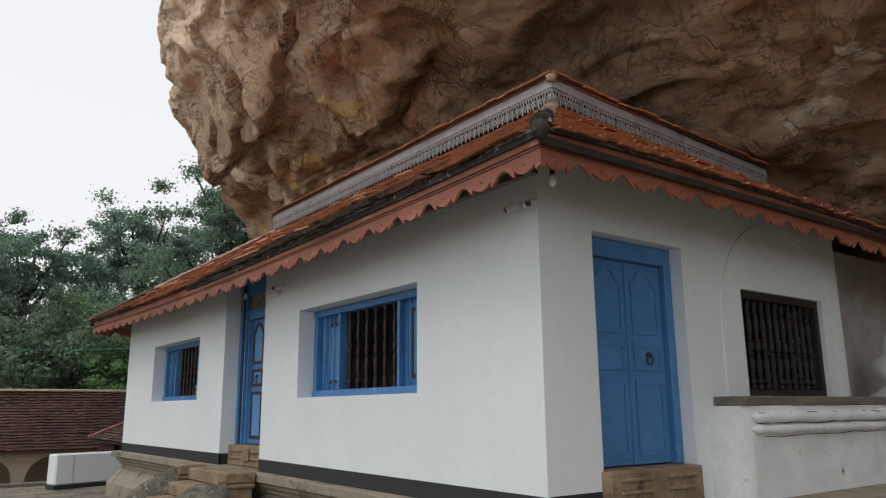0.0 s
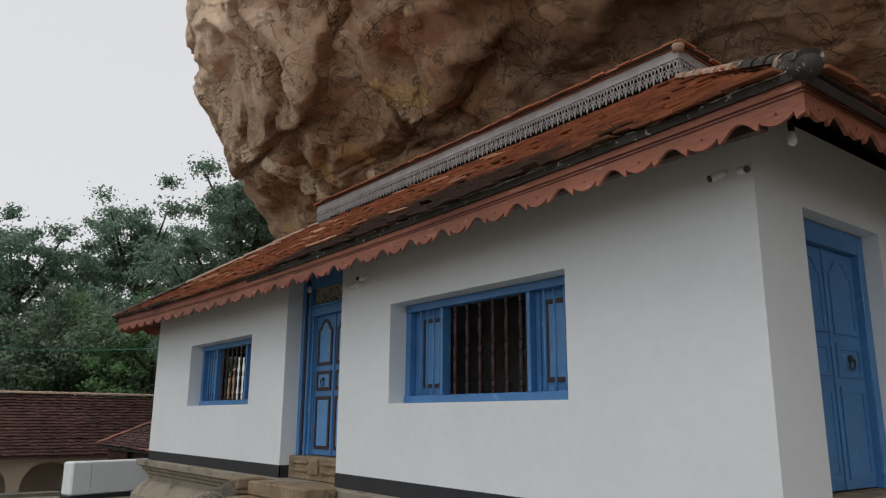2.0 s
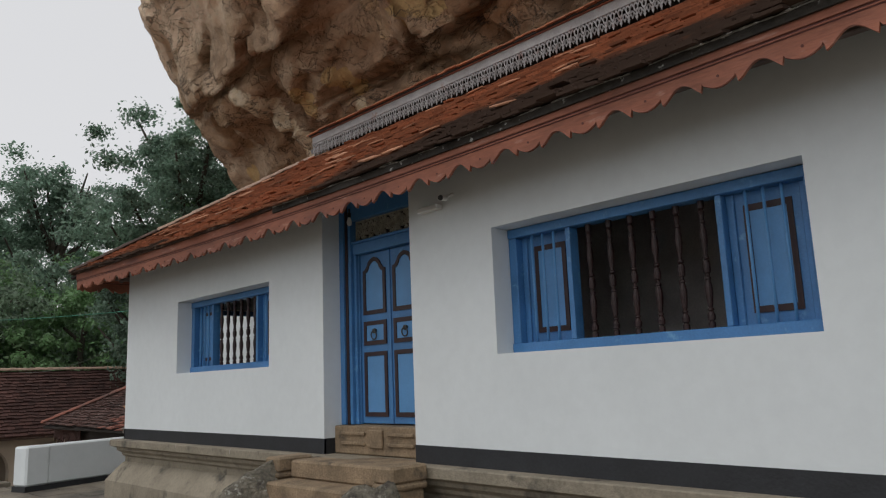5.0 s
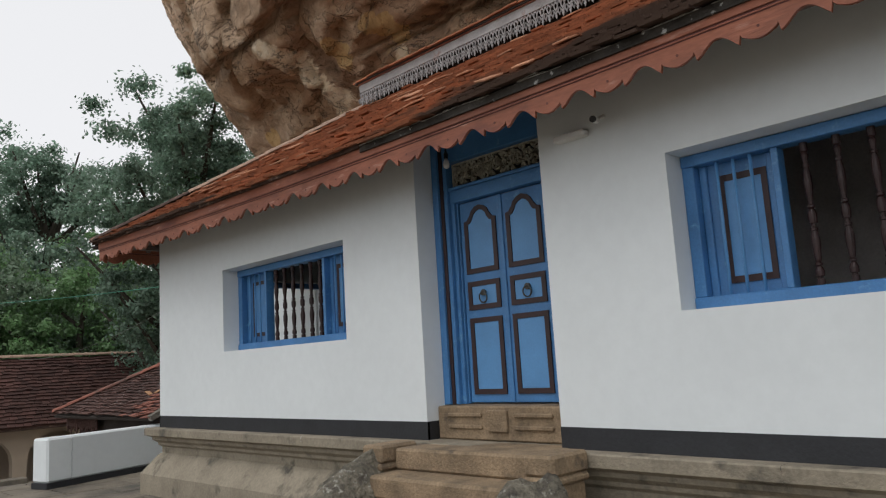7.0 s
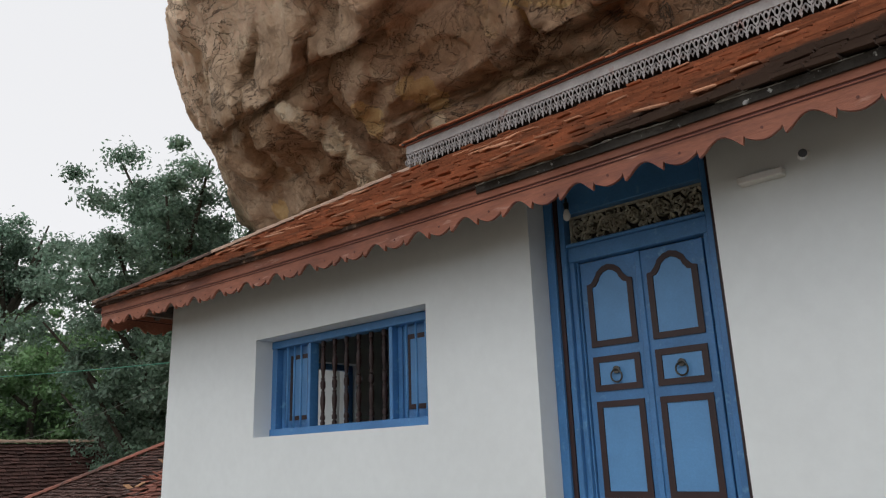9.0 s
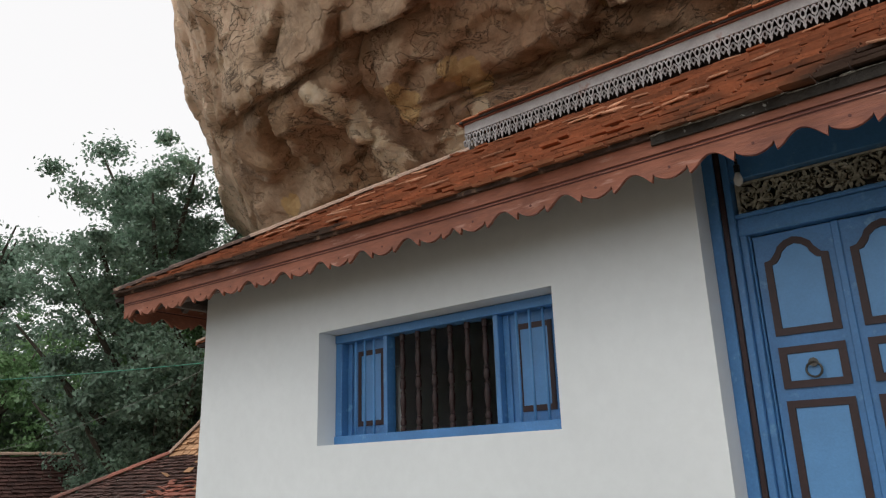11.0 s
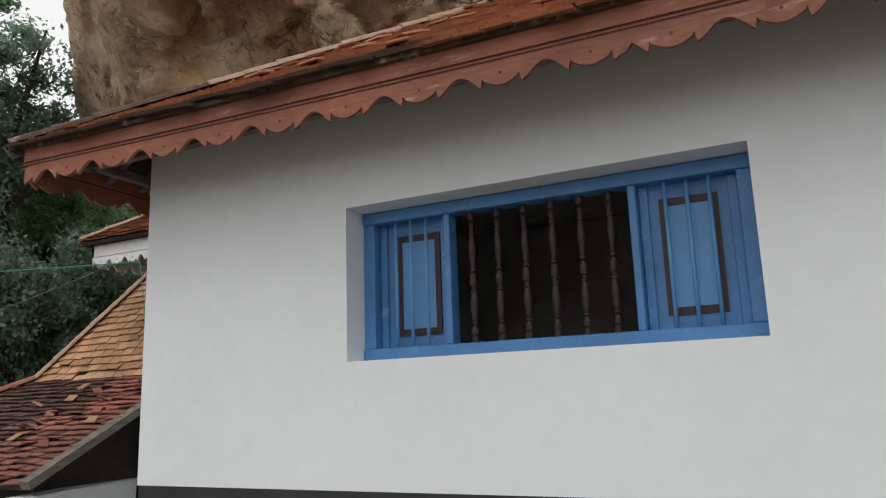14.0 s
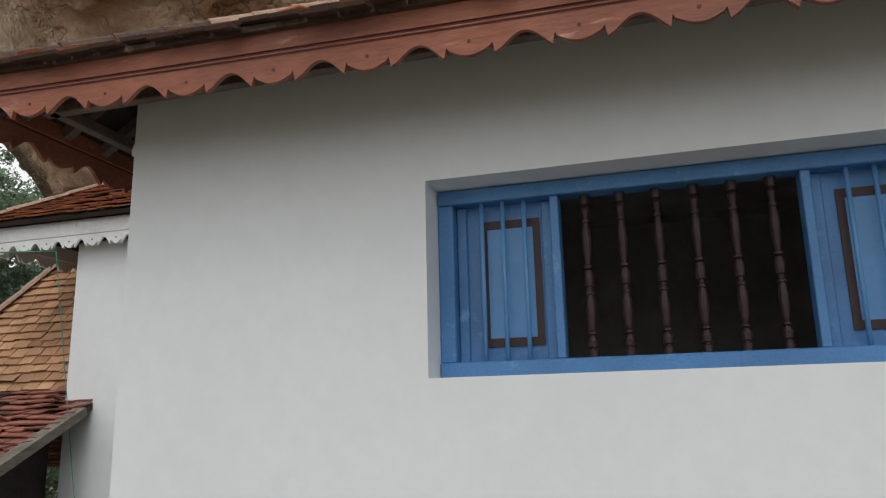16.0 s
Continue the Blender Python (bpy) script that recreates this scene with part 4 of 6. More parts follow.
def rock_relief(p):
    q = p + Vector((noise.noise(p * 0.35), noise.noise(p * 0.35 + Vector((9, 2, 4))), noise.noise(p * 0.35 + Vector((3, 8, 1))))) * 1.1
    h = 0.30 * noise.noise(q * 0.25 + Vector((2.2, 5.1, 0.4)))
    r = 1 - abs(noise.noise(Vector((q.x * 0.5, q.y * 0.5, q.z * 0.36)) + Vector((7.7, 1.3, 4.0))))
    h += 0.10 * (r ** 5 - 0.4)
    d, _ = noise.voronoi(Vector((q.x * 0.55, q.y * 0.42, q.z * 0.62)))
    h += 0.10 * (min(0.5, d[1] - d[0]) - 0.25)
    d, _ = noise.voronoi(Vector((q.x * 1.5, q.y * 1.1, q.z * 1.7)) + Vector((4, 4, 4)))
    h += 0.03 * (min(0.4, d[1] - d[0]) - 0.2)
    step = noise.noise(q * 0.7 + Vector((20, 3, 9)))
    h += 0.12 * max(-1, min(1, step * 24))
    step = noise.noise(q * 1.6 + Vector((2, 33, 19)))
    h += 0.05 * max(-1, min(1, step * 20))
    h *= 1 - 0.5 * max(0.0, min(1.0, (p.y - 20.5) / 2.5))
    h += 0.04 * noise.noise(p * 2.3) + 0.025 * noise.noise(p * 5.0) + 0.015 * noise.noise(p * 11.0)
    if 9.5 < p.y < 24 and 6 < p.z < 11:
        h += fold_relief(p.y, p.z) + ridge_relief(p.y, p.z)
        h -= 0.8 * crease(Vector((p.y, p.z, 0)), (16.35, 9.1, 0), (16.65, 8.8, 0), 0.42)
    return h


def build_rock():
    zs = [-2.6, 0, 2, 3.2, 4.0, 4.5] + [4.8 + 0.05 * i for i in range(144)] + [12.1 + 0.25 * i for i in range(18)] + [17, 18.6, 19.6, 21, 22.5, 24]
    us = [-16 + 0.6 * i for i in range(24)] + [-1.6 + 0.13 * i for i in range(94)]
    rows = []
    for z in zs:
        ny = spline(NOSE_Y, z)
        start = us[-1]
        row = [rock_point(y, z) for y in us] + [rock_point(start + (ny - start) * k / 240, z) for k in range(1, 241)]
        tip = row[-1]
        turn = 0.095 + 0.06 * max(0.0, min(1.0, (z - 7.0) / 3.5))
        row += [tip + Vector((0.03 + 0.13 * k, turn * k, 0)) for k in range(1, 43)]
        rows.append(row)
    nr, nc = len(rows), len(rows[0])
    verts, faces = [], []
    for j in range(nr):
        for i in range(nc):
            a, b = rows[j][max(i - 1, 0)], rows[j][min(i + 1, nc - 1)]
            c, d = rows[max(j - 1, 0)][i], rows[min(j + 1, nr - 1)][i]
            out = (d - c).cross(b - a)
            out = out.normalized() if out.length > 1e-9 else Vector((-1, 0, 0))
            p = rows[j][i]
            verts.append(p + out * rock_relief(p) * (0.25 if p.z < 4.6 else 1))
    for j in range(nr - 1):
        for i in range(nc - 1):
            o = j * nc + i
            faces.append((o, o + nc, o + nc + 1, o + 1))
    o = (nr - 1) * nc
    base = len(verts)
    verts.append(Vector((40, -16, 24)))
    verts.append(Vector((40, 24, 20)))
    faces.append((o, base, base + 1, o + nc - 1))
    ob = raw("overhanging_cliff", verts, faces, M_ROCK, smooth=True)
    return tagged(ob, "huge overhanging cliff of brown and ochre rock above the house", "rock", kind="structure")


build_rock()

# ---- windows ----
# turned baluster: (radius, share of height)
BAL = [(0.026, 0.0), (0.026, 0.045), (0.017, 0.05), (0.017, 0.06), (0.027, 0.065), (0.029, 0.10), (0.020, 0.125), (0.014, 0.135), (0.023, 0.14), (0.023, 0.152), (0.014, 0.157), (0.020, 0.18), (0.028, 0.27), (0.028, 0.32), (0.018, 0.375),
       (0.024, 0.38), (0.024, 0.395), (0.014, 0.40), (0.016, 0.425), (0.025, 0.43), (0.028, 0.46), (0.028, 0.50), (0.022, 0.525), (0.014, 0.53), (0.024, 0.54), (0.024, 0.555), (0.014, 0.56), (0.018, 0.60), (0.028, 0.69), (0.026, 0.76), (0.017, 0.82),
       (0.023, 0.825), (0.023, 0.84), (0.014, 0.845), (0.020, 0.89), (0.024, 0.91), (0.015, 0.93), (0.026, 0.94), (0.026, 1.0)]


def barred_window(name, hole, label):
    """Blue window: frame, two posts, barred panelled shutters at the sides, turned balusters between."""
    y0, y1, z0, z1 = hole
    X = FX + 0.215
    win = root(name, (X, (y0 + y1) / 2, z0), label, "window", "windows of the house", "structure")
    y0, y1 = y0 + 0.002, y1 - 0.002
    fw, mw = 0.085, 0.046
    part("sill", boxes(((X - 0.015, y0, z0 + 0.0), (X + 0.12, y1, z0 + 0.085)), bevel=0.006), M_BLUE, win)
    part("head", boxes(((X - 0.012, y0, z1 - 0.085), (X + 0.12, y1, z1 - 0.005)), bevel=0.006), M_BLUE, win)
    for a in (y0, y1 - fw):
        part("jamb", boxes(((X, a, z0 + 0.086), (X + 0.12, a + fw, z1 - 0.086)), bevel=0.005), M_BLUE, win)
    for side in (0, 1):
        bay = (0.56, 0.53)[side]
        a = y0 + fw if side == 0 else y1 - fw - bay
        m = a + bay if side == 0 else a - mw
        part("post", boxes(((X + 0.004, m, z0 + 0.086), (X + 0.12, m + mw, z1 - 0.086)), bevel=0.005), M_BLUE, win)
        sh = part("shutter", boxes(((X + 0.10, a, z0 + 0.08), (X + 0.135, a + bay, z1 - 0.08))), M_BLUE, win, "blue shutter with a brown-edged panel")
        c = a + bay / 2 - (0.03 if side else -0.0)
        for e_ in (a + 0.002, a + bay - 0.057):
            part("stile", boxes(((X + 0.078, e_, z0 + 0.087), (X + 0.0995, e_ + 0.055, z1 - 0.087)), bevel=0.005), M_BLUE, sh)
        w2, zb, zt = 0.165, z0 + 0.165, z1 - 0.175
        f = lambda u, v, w: (X + 0.088 + w, u, v)
        bm = bmesh.new()
        ring_strip(bm, [(c - w2, zb), (c + w2, zb), (c + w2, zt), (c - w2, zt)], [(c - w2 + 0.038, zb + 0.045), (c + w2 - 0.038, zb + 0.045), (c + w2 - 0.038, zt - 0.045), (c - w2 + 0.038, zt - 0.045)], f, 0.012)
        part("moulding", bm, M_BROWN, sh, "dark brown moulding")
        part("panel", boxes(((X + 0.093, c - w2 + 0.039, zb + 0.046), (X + 0.099, c + w2 - 0.039, zt - 0.046))), M_BLUE2, sh)
        for k in range(3):
            y = a + bay * (0.27 + 0.22 * k)
            bm = bmesh.new()
            tube(bm, [(X + 0.035, y, z0 + 0.07), (X + 0.035, y, z1 - 0.07)], [0.012, 0.012], 8)
            part("bar", bm, M_BLUE2, win, smooth=True)
    a, b = y0 + fw + 0.56 + mw, y1 - fw - 0.53 - mw
    h = z1 - z0 - 0.17
    mesh = None
    for k in range(6):
        y = b - (b - a) * (0.112 + 0.156 * k)
        if mesh is None:
            bm = bmesh.new()
            lathe(bm, [(r * 0.95, q * h) for r, q in BAL], (0, 0, 0), 12)
            mesh = mesh_from(bm, "baluster", M_TURNED)
        ob = new("baluster", mesh)
        ob.parent = win
        ob.location = Vector((X + 0.07, y, z0 + 0.085)) - ORIGIN[win.name]
    return win


barred_window("window_1", W1, "blue painted window with turned dark balusters and barred shutters")
barred_window("window_2", W2, "blue painted window with turned balusters, light showing through")

# dark baluster window in the side wall
win = root("window_3", (8.0, SY + 0.2, SWIN[2]), "dark timber window with close-set turned bars above an altar slab", "window", kind="structure")
part("frame", boxes(((SWIN[0], SY + 0.05, SWIN[2]), (SWIN[0] + 0.07, SY + 0.2, SWIN[3])), ((SWIN[1] - 0.07, SY + 0.05, SWIN[2]), (SWIN[1], SY + 0.2, SWIN[3])),
                    ((SWIN[0] + 0.07, SY + 0.05, SWIN[3] - 0.08), (SWIN[1] - 0.07, SY + 0.2, SWIN[3])), ((SWIN[0] + 0.07, SY + 0.05, SWIN[2]), (SWIN[1] - 0.07, SY + 0.2, SWIN[2] + 0.07)), bevel=0.004), M_BLACK, win)
bm = bmesh.new()
lathe(bm, [(r * 1.3, q * 0.95) for r, q in BAL], (0, 0, 0), 10)
mesh = mesh_from(bm, "baluster", M_BLACK, True)
for k in range(11):
    ob = new("baluster", mesh)
    ob.parent = win
    ob.location = Vector((SWIN[0] + 0.15 + k * 0.138, SY + 0.12, SWIN[2] + 0.07)) - ORIGIN[win.name]
# window of the end wall, open towards daylight
win = root("window_4", (6.3, NY - 0.2, NWIN[2]), "open barred window in the end wall letting daylight in", "window", kind="structure")
part("frame", boxes(((NWIN[0], NY - 0.3, NWIN[2]), (NWIN[0] + 0.08, NY - 0.2, NWIN[3])), ((NWIN[1] - 0.08, NY - 0.3, NWIN[2]), (NWIN[1], NY - 0.2, NWIN[3])), ((NWIN[0] + 0.08, NY - 0.3, NWIN[3] - 0.08), (NWIN[1] - 0.08, NY - 0.2, NWIN[3])), bevel=0.004), M_BLUE, win)

# arched plaster moulding round the side window
bm = bmesh.new()
cx, half = 8.02, 1.22
outer = [(cx - half, 1.76)] + [(cx - half * math.cos(math.pi * k / 16), 2.55 + 1.12 * math.sin(math.pi * k / 16)) for k in range(17)] + [(cx + half, 1.76)]
h2 = half - 0.13
inner = [(cx - h2, 1.76)] + [(cx - h2 * math.cos(math.pi * k / 16), 2.55 + 1.0 * math.sin(math.pi * k / 16)) for k in range(17)] + [(cx + h2, 1.76)]
ring_strip(bm, outer, inner, lambda u, v, w: (u, SY - 0.012 + w, v), 0.02)
solid("trim", bm, M_PLASTER, "white plaster arch moulding round the side window", "trim", "structure")

# ---- doors ----
def arch_panel(y0, y1, z0, z1, shaped):
    """Outline of a door panel; the top ones end in a stepped pointed arch."""
    if not shaped:
        return [(y0, z0), (y1, z0), (y1, z1), (y0, z1)] + []
    w, c = y1 - y0, (y0 + y1) / 2
    return [(y0, z0), (y1, z0), (y1, z1 - 0.14), (y1 - 0.10 * w, z1 - 0.13), (y1 - 0.20 * w, z1 - 0.085), (y1 - 0.24 * w, z1 - 0.05), (y1 - 0.36 * w, z1 - 0.015), (c, z1),
            (y0 + 0.36 * w, z1 - 0.015), (y0 + 0.24 * w, z1 - 0.05), (y0 + 0.20 * w, z1 - 0.085), (y0 + 0.10 * w, z1 - 0.13), (y0, z1 - 0.14)]


def shrink(pts, d):
    cy, cz = (min(p[0] for p in pts) + max(p[0] for p in pts)) / 2, (min(p[1] for p in pts) + max(p[1] for p in pts)) / 2
    hy, hz = max(p[0] for p in pts) - cy, max(p[1] for p in pts) - cz
    return [(cy + (p[0] - cy) * (hy - d) / hy, cz + (p[1] - cz) * (hz - d) / hz) for p in pts]


def ring_handle(bm, f, u, v, r=0.045):
    tube(bm, [f(u + r * math.sin(a), v - r + r * math.cos(a), -0.03 - 0.004 * math.cos(a)) for a in [2 * math.pi * k / 14 for k in range(15)]], [0.007] * 15, 6)
    return bm


def panel_door(name, to3, y0, y1, z0, z1, material, moulding, panel, label, ring_side):
    """Two-leaf panelled door; to3(u, v, w) places it, w inwards."""
    at = to3((y0 + y1) / 2, z0, 0)
    door = root(name, at, label, "door", kind="structure")
    mid = (y0 + y1) / 2
    for k, (a, b) in enumerate(((y0, mid - 0.006), (mid + 0.006, y1))):
        bm = bmesh.new()
        box(bm, to3(a, z0 + 0.01, 0), to3(b, z1, 0.05), 0.004)
        leaf = part("leaf", bm, material, door)
        m = 0.055
        H = z1 - z0
        for lo, hi, shaped in ((0.045, 0.415, False), (0.455, 0.595, False), (0.635, 0.975, True)):
            o = arch_panel(a + m, b - m, z0 + lo * H, z0 + hi * H, shaped)
            i = shrink(o, 0.045)
            bm = bmesh.new()
            ring_strip(bm, o, i, lambda u, v, w: to3(u, v, w - 0.014), 0.013)
            part("moulding", bm, moulding, leaf)
            bm = bmesh.new()
            prism(bm, shrink(o, 0.047), lambda u, v, w: to3(u, v, w - 0.006), 0.005)
            part("panel", bm, panel, leaf)
        if k in ring_side:
            bm = bmesh.new()
            ring_handle(bm, to3, (a + b) / 2, z0 + 0.535 * H)
            ring = [((a + b) / 2 + 0.028 * math.cos(q * math.pi / 5), z0 + 0.535 * H + 0.028 * math.sin(q * math.pi / 5)) for q in range(10)]
            prism(bm, ring, lambda u, v, w: to3(u, v, w - 0.03), 0.024)
            part("ring_handle", bm, M_METAL, leaf, "dark metal ring handle")
    bm = bmesh.new()
    box(bm, to3(mid - 0.022, z0 + 0.01, -0.016), to3(mid + 0.022, z1, -0.001), 0.004)
    part("meeting_strip", bm, material, door)
    return door


DX = FX + 0.255
d3 = lambda u, v, w: (DX + 0.10 + w, u, v)
SILL = 1.175
LEAFTOP = 3.02
panel_door("door_1", d3, 10.10, 11.105, SILL, LEAFTOP, M_BLUE, M_BROWN, M_BLUE2, "closed blue double door with dark brown edged panels and ring handles", (0, 1))
fr = root("door_frame", (DX, 10.6, SILL), "wide blue door frame with carved pale grille above", "door frame", kind="structure")
for a, b, s in ((DOOR[0], 10.095, 1), (11.11, DOOR[1], -1)):
    lo, hi = a + 0.002, b
    inner = hi if s == 1 else lo
    o = lo if s == 1 else hi
    part("jamb", boxes(((DX - 0.03, o, SILL), (DX + 0.14, o + s * 0.075, 3.75)), bevel=0.006), M_BLUE, fr)
    part("dark_strip", boxes(((DX - 0.005, o + s * 0.076, SILL), (DX + 0.14, o + s * 0.112, 3.75)), bevel=0.005), M_BROWN, fr)
    part("inner_jamb", boxes(((DX + 0.01, o + s * 0.113, SILL), (DX + 0.14, o + s * 0.16, 3.75)), ((DX + 0.05, o + s * 0.161, SILL), (DX + 0.14, o + s * 0.205, LEAFTOP + 0.06)), ((DX + 0.08, o + s * 0.206, SILL), (DX + 0.14, o + s * 0.2195, LEAFTOP + 0.04)), bevel=0.005), M_BLUE, fr)
part("lintel", boxes(((DX + 0.04, 10.02, LEAFTOP + 0.01), (DX + 0.14, 11.17, 3.15)), ((DX + 0.02, 10.02, 3.151), (DX + 0.14, 11.17, 3.18)), ((DX + 0.02, 10.02, 3.42), (DX + 0.14, 11.17, 3.75)), bevel=0.006), M_BLUE, fr)
part("grille_back", boxes(((DX + 0.12, 10.02, 3.18), (DX + 0.14, 11.17, 3.42))), M_BLACK, fr)
bm = bmesh.new()
f = lambda u, v, w: (DX + 0.085 + w, u, v)
ring_strip(bm, [(10.03, 3.185), (11.16, 3.185), (11.16, 3.415), (10.03, 3.415)], [(10.05, 3.20), (11.14, 3.20), (11.14, 3.40), (10.05, 3.40)], f, 0.03)
for k in range(9):
    c = 10.112 + k * 0.121
    ring_strip(bm, [(c + 0.055 * math.cos(q * math.pi / 6), 3.30 + 0.060 * math.sin(q * math.pi / 6)) for q in range(12)], [(c + 0.037 * math.cos(q * math.pi / 6), 3.30 + 0.042 * math.sin(q * math.pi / 6)) for q in range(12)], f, 0.025)
    for q in range(5):
        a = q * 2 * math.pi / 5 + k
        prism(bm, [(c + 0.034 * math.cos(a + g) * e, 3.30 + 0.036 * math.sin(a + g) * e) for g, e in ((0, 0.2), (0.35, 0.75), (0, 1.1), (-0.35, 0.75))], f, 0.018)
    for sy in (-1, 1):
        for sx in (-1, 1):
            prism(bm, [(c + sx * 0.058, 3.30 + sy * 0.045), (c + sx * 0.03, 3.30 + sy * 0.085), (c + sx * 0.05, 3.30 + sy * 0.10), (c + sx * 0.062, 3.30 + sy * 0.075)], f, 0.02)
gr = random.Random(8)
for k in range(150):
    c, z_, a = gr.uniform(10.06, 11.13), gr.uniform(3.21, 3.39), gr.uniform(0, 6.28)
    e_ = gr.uniform(0.018, 0.034)
    prism(bm, [(c + e_ * math.cos(a), z_ + e_ * math.sin(a)), (c + 0.4 * e_ * math.cos(a + 1.5), z_ + 0.4 * e_ * math.sin(a + 1.5)), (c - e_ * math.cos(a), z_ - e_ * math.sin(a)), (c - 0.4 * e_ * math.cos(a + 1.5), z_ - 0.4 * e_ * math.sin(a + 1.5))], f, 0.015 + 0.008 * gr.random())
part("carved_grille", bm, M_FRET, fr, "pale carved scrollwork grille")

s3 = lambda u, v, w: (u, SY + 0.19 + w, v)
panel_door("door_2", s3, 5.06, 6.10, 1.15, 2.99, M_BLUE, M_BLUE, M_BLUE, "closed blue panelled double door in the side wall", (1,))
fr = root("door_frame", (5.57, SY + 0.15, 1.15), "blue timber frame of the side door", "door frame", kind="structure")
part("jamb", boxes(((SDOOR[0] + 0.002, SY + 0.13, 1.15), (5.055, SY + 0.28, 3.165)), bevel=0.006), M_BLUE, fr)
part("jamb", boxes(((6.105, SY + 0.13, 1.15), (SDOOR[1] - 0.002, SY + 0.28, 3.165)), bevel=0.006), M_BLUE, fr)
part("lintel", boxes(((5.056, SY + 0.13, 2.995), (6.104, SY + 0.28, 3.165)), bevel=0.006), M_BLUE, fr)

# ---- door sills and front steps ----
def carved_sill(name, bmbox, recess, label):
    ob = root(name, bmbox[0], label, "door sill", kind="structure")
    bm = bmesh.new()
    box(bm, *bmbox, 0.012)
    part("stone", bm, M_STEP, ob)
    for a, b in recess:
        part("carved_bar", boxes((a, b), bevel=0.008), M_STEP, ob)
    return ob


carved_sill("door_sill", ((FX + 0.13, DOOR[0] + 0.004, TOP), (DX + 0.25, DOOR[1] - 0.004, SILL - 0.003)),
            [((FX + 0.105, y, z), (FX + 0.129, y + 0.40, z + 0.035)) for y in (10.02, 10.78) for z in (0.98, 1.08)] + [((FX + 0.10, 10.49, 0.96), (FX + 0.129, 10.71, 1.14))], "carved yellow-brown stone sill below the front door")
carved_sill("door_sill", ((SDOOR[0] - 0.03, SY - 0.10, FOOT + 0.013), (SDOOR[1] - 0.06, SY + 0.27, 1.147)),
            [((x, SY - 0.125, z), (x + 0.40, SY - 0.101, z + 0.03)) for x in (5.02, 5.62) for z in (0.96, 1.06)], "carved yellow-brown stone step below the side door")

stairs = root("front_steps", (3.4, 10.6, 0), "worn yellow-brown stone steps up to the front door", "steps", kind="structure")
for k in range(4):
    z1 = TOP - 0.012 - k * 0.178
    x0 = 3.84 - k * 0.285
    bm = bmesh.new()
    box(bm, (x0, 9.79, max(0.0, z1 - 0.178) + 0.001), (FX + 0.125 if k == 0 else x0 + 0.33, 11.27, z1), 0.02)
    for v in bm.verts:
        v.co += Vector((noise.noise(v.co * 3.1), noise.noise(v.co * 2.7 + Vector((5, 1, 2))), noise.noise(v.co * 2.3 + Vector((1, 7, 3))))) * 0.014
    part("step", bm, M_STEP, stairs)
    if z1 > 0.2:
        part("riser_core", boxes(((x0 + 0.04, 9.82, 0), (4.08, 11.24, z1 - 0.179))), M_STEP, stairs)


def rough_boulder(name, at, size, seed, label):
    bm = bmesh.new()
    bmesh.ops.create_icosphere(bm, subdivisions=4, radius=1.0)
    o = Vector((seed, seed * 2.1, 0.7))
    for v in bm.verts:
        n = v.co.normalized()
        k = 1 + 0.12 * noise.noise(n * 1.6 + o) + 0.08 * noise.noise(n * 4 + o) + 0.05 * noise.noise(n * 9 + o) + 0.03 * noise.noise(n * 19 + o)
        c = n * k
        c.y = max(-0.85, min(0.85, c.y * 1.25))
        v.co = Vector((at[0] + min(c.x * size[0], 0.02), at[1] + c.y * size[1], max(c.z * size[2], 0.0)))
    return solid(name, bm, M_BOULDER, label, "boulder", smooth=True)


for y, sd in ((11.41, 1.0), (9.64, 2.0)):
    cheek = root("step_cheek", (3.9, y, 0), "carved brown stone block flanking the front steps", "step cheek", "cheeks of the front steps")
    part("pier", boxes(((3.74, y - 0.11, 0), (4.09, y + 0.11, 0.70)), bevel=0.015), M_STEP, cheek)
    part("cap", boxes(((3.69, y - 0.135, 0.70), (4.12, y + 0.135, 0.76)), ((3.71, y - 0.13, 0.761), (4.12, y + 0.13, 0.905)), bevel=0.02), M_STEP, cheek)
    rough_boulder("boulder", (3.71, y - 0.02 * sd, 0.0), (0.86, 0.22, 0.80), sd, "rough lichen-spotted grey stone at the foot of the steps")

# ---- altar slab and whitewashed stupa beside the side door ----
altar = root("altar_table", (8.0, 4.2, TOP), "whitewashed masonry flower altar with peeling moulding and weathered slab top", "altar")
AX, AY = 6.44, 4.10
bm = bmesh.new()
plan = [(AX, SY - 0.001), (AX, SY - 0.05)] + [(AX + 0.25 - 0.25 * math.cos(k * math.pi / 16), AY + 0.27 - 0.25 * math.sin(k * math.pi / 16)) for k in range(9)] + [(12.5, AY + 0.02), (12.5, SY + 0.64), (9.33, SY + 0.64), (9.33, SY - 0.001)]
prism(bm, plan, lambda u, v, w: (u, v, FOOT + 0.013 + w), 1.664 - FOOT - 0.013)
part("body", bm, M_OLDWHITE, altar)
crack = bmesh.new()
for z_, r_, y_ in ((1.555, 0.062, AY + 0.012), (1.445, 0.052, AY + 0.016)):
    bm = bmesh.new()
    run = [AX + 0.20 + 0.09 * k for k in range(65)]
    tube(bm, [(x, y_ + 0.012 * noise.noise((x * 4, z_ * 9, 0.0)), z_ + 0.016 * noise.noise((x * 2.6, z_ * 9, 3.0))) for x in run], [0.01] + [r_ * (1 + 0.28 * noise.noise((x * 5, z_ * 7, 6.0))) for x in run[1:]], 10)
    part("moulding", bm, M_OLDWHITE, altar, "crumbling whitewashed moulding", smooth=True)
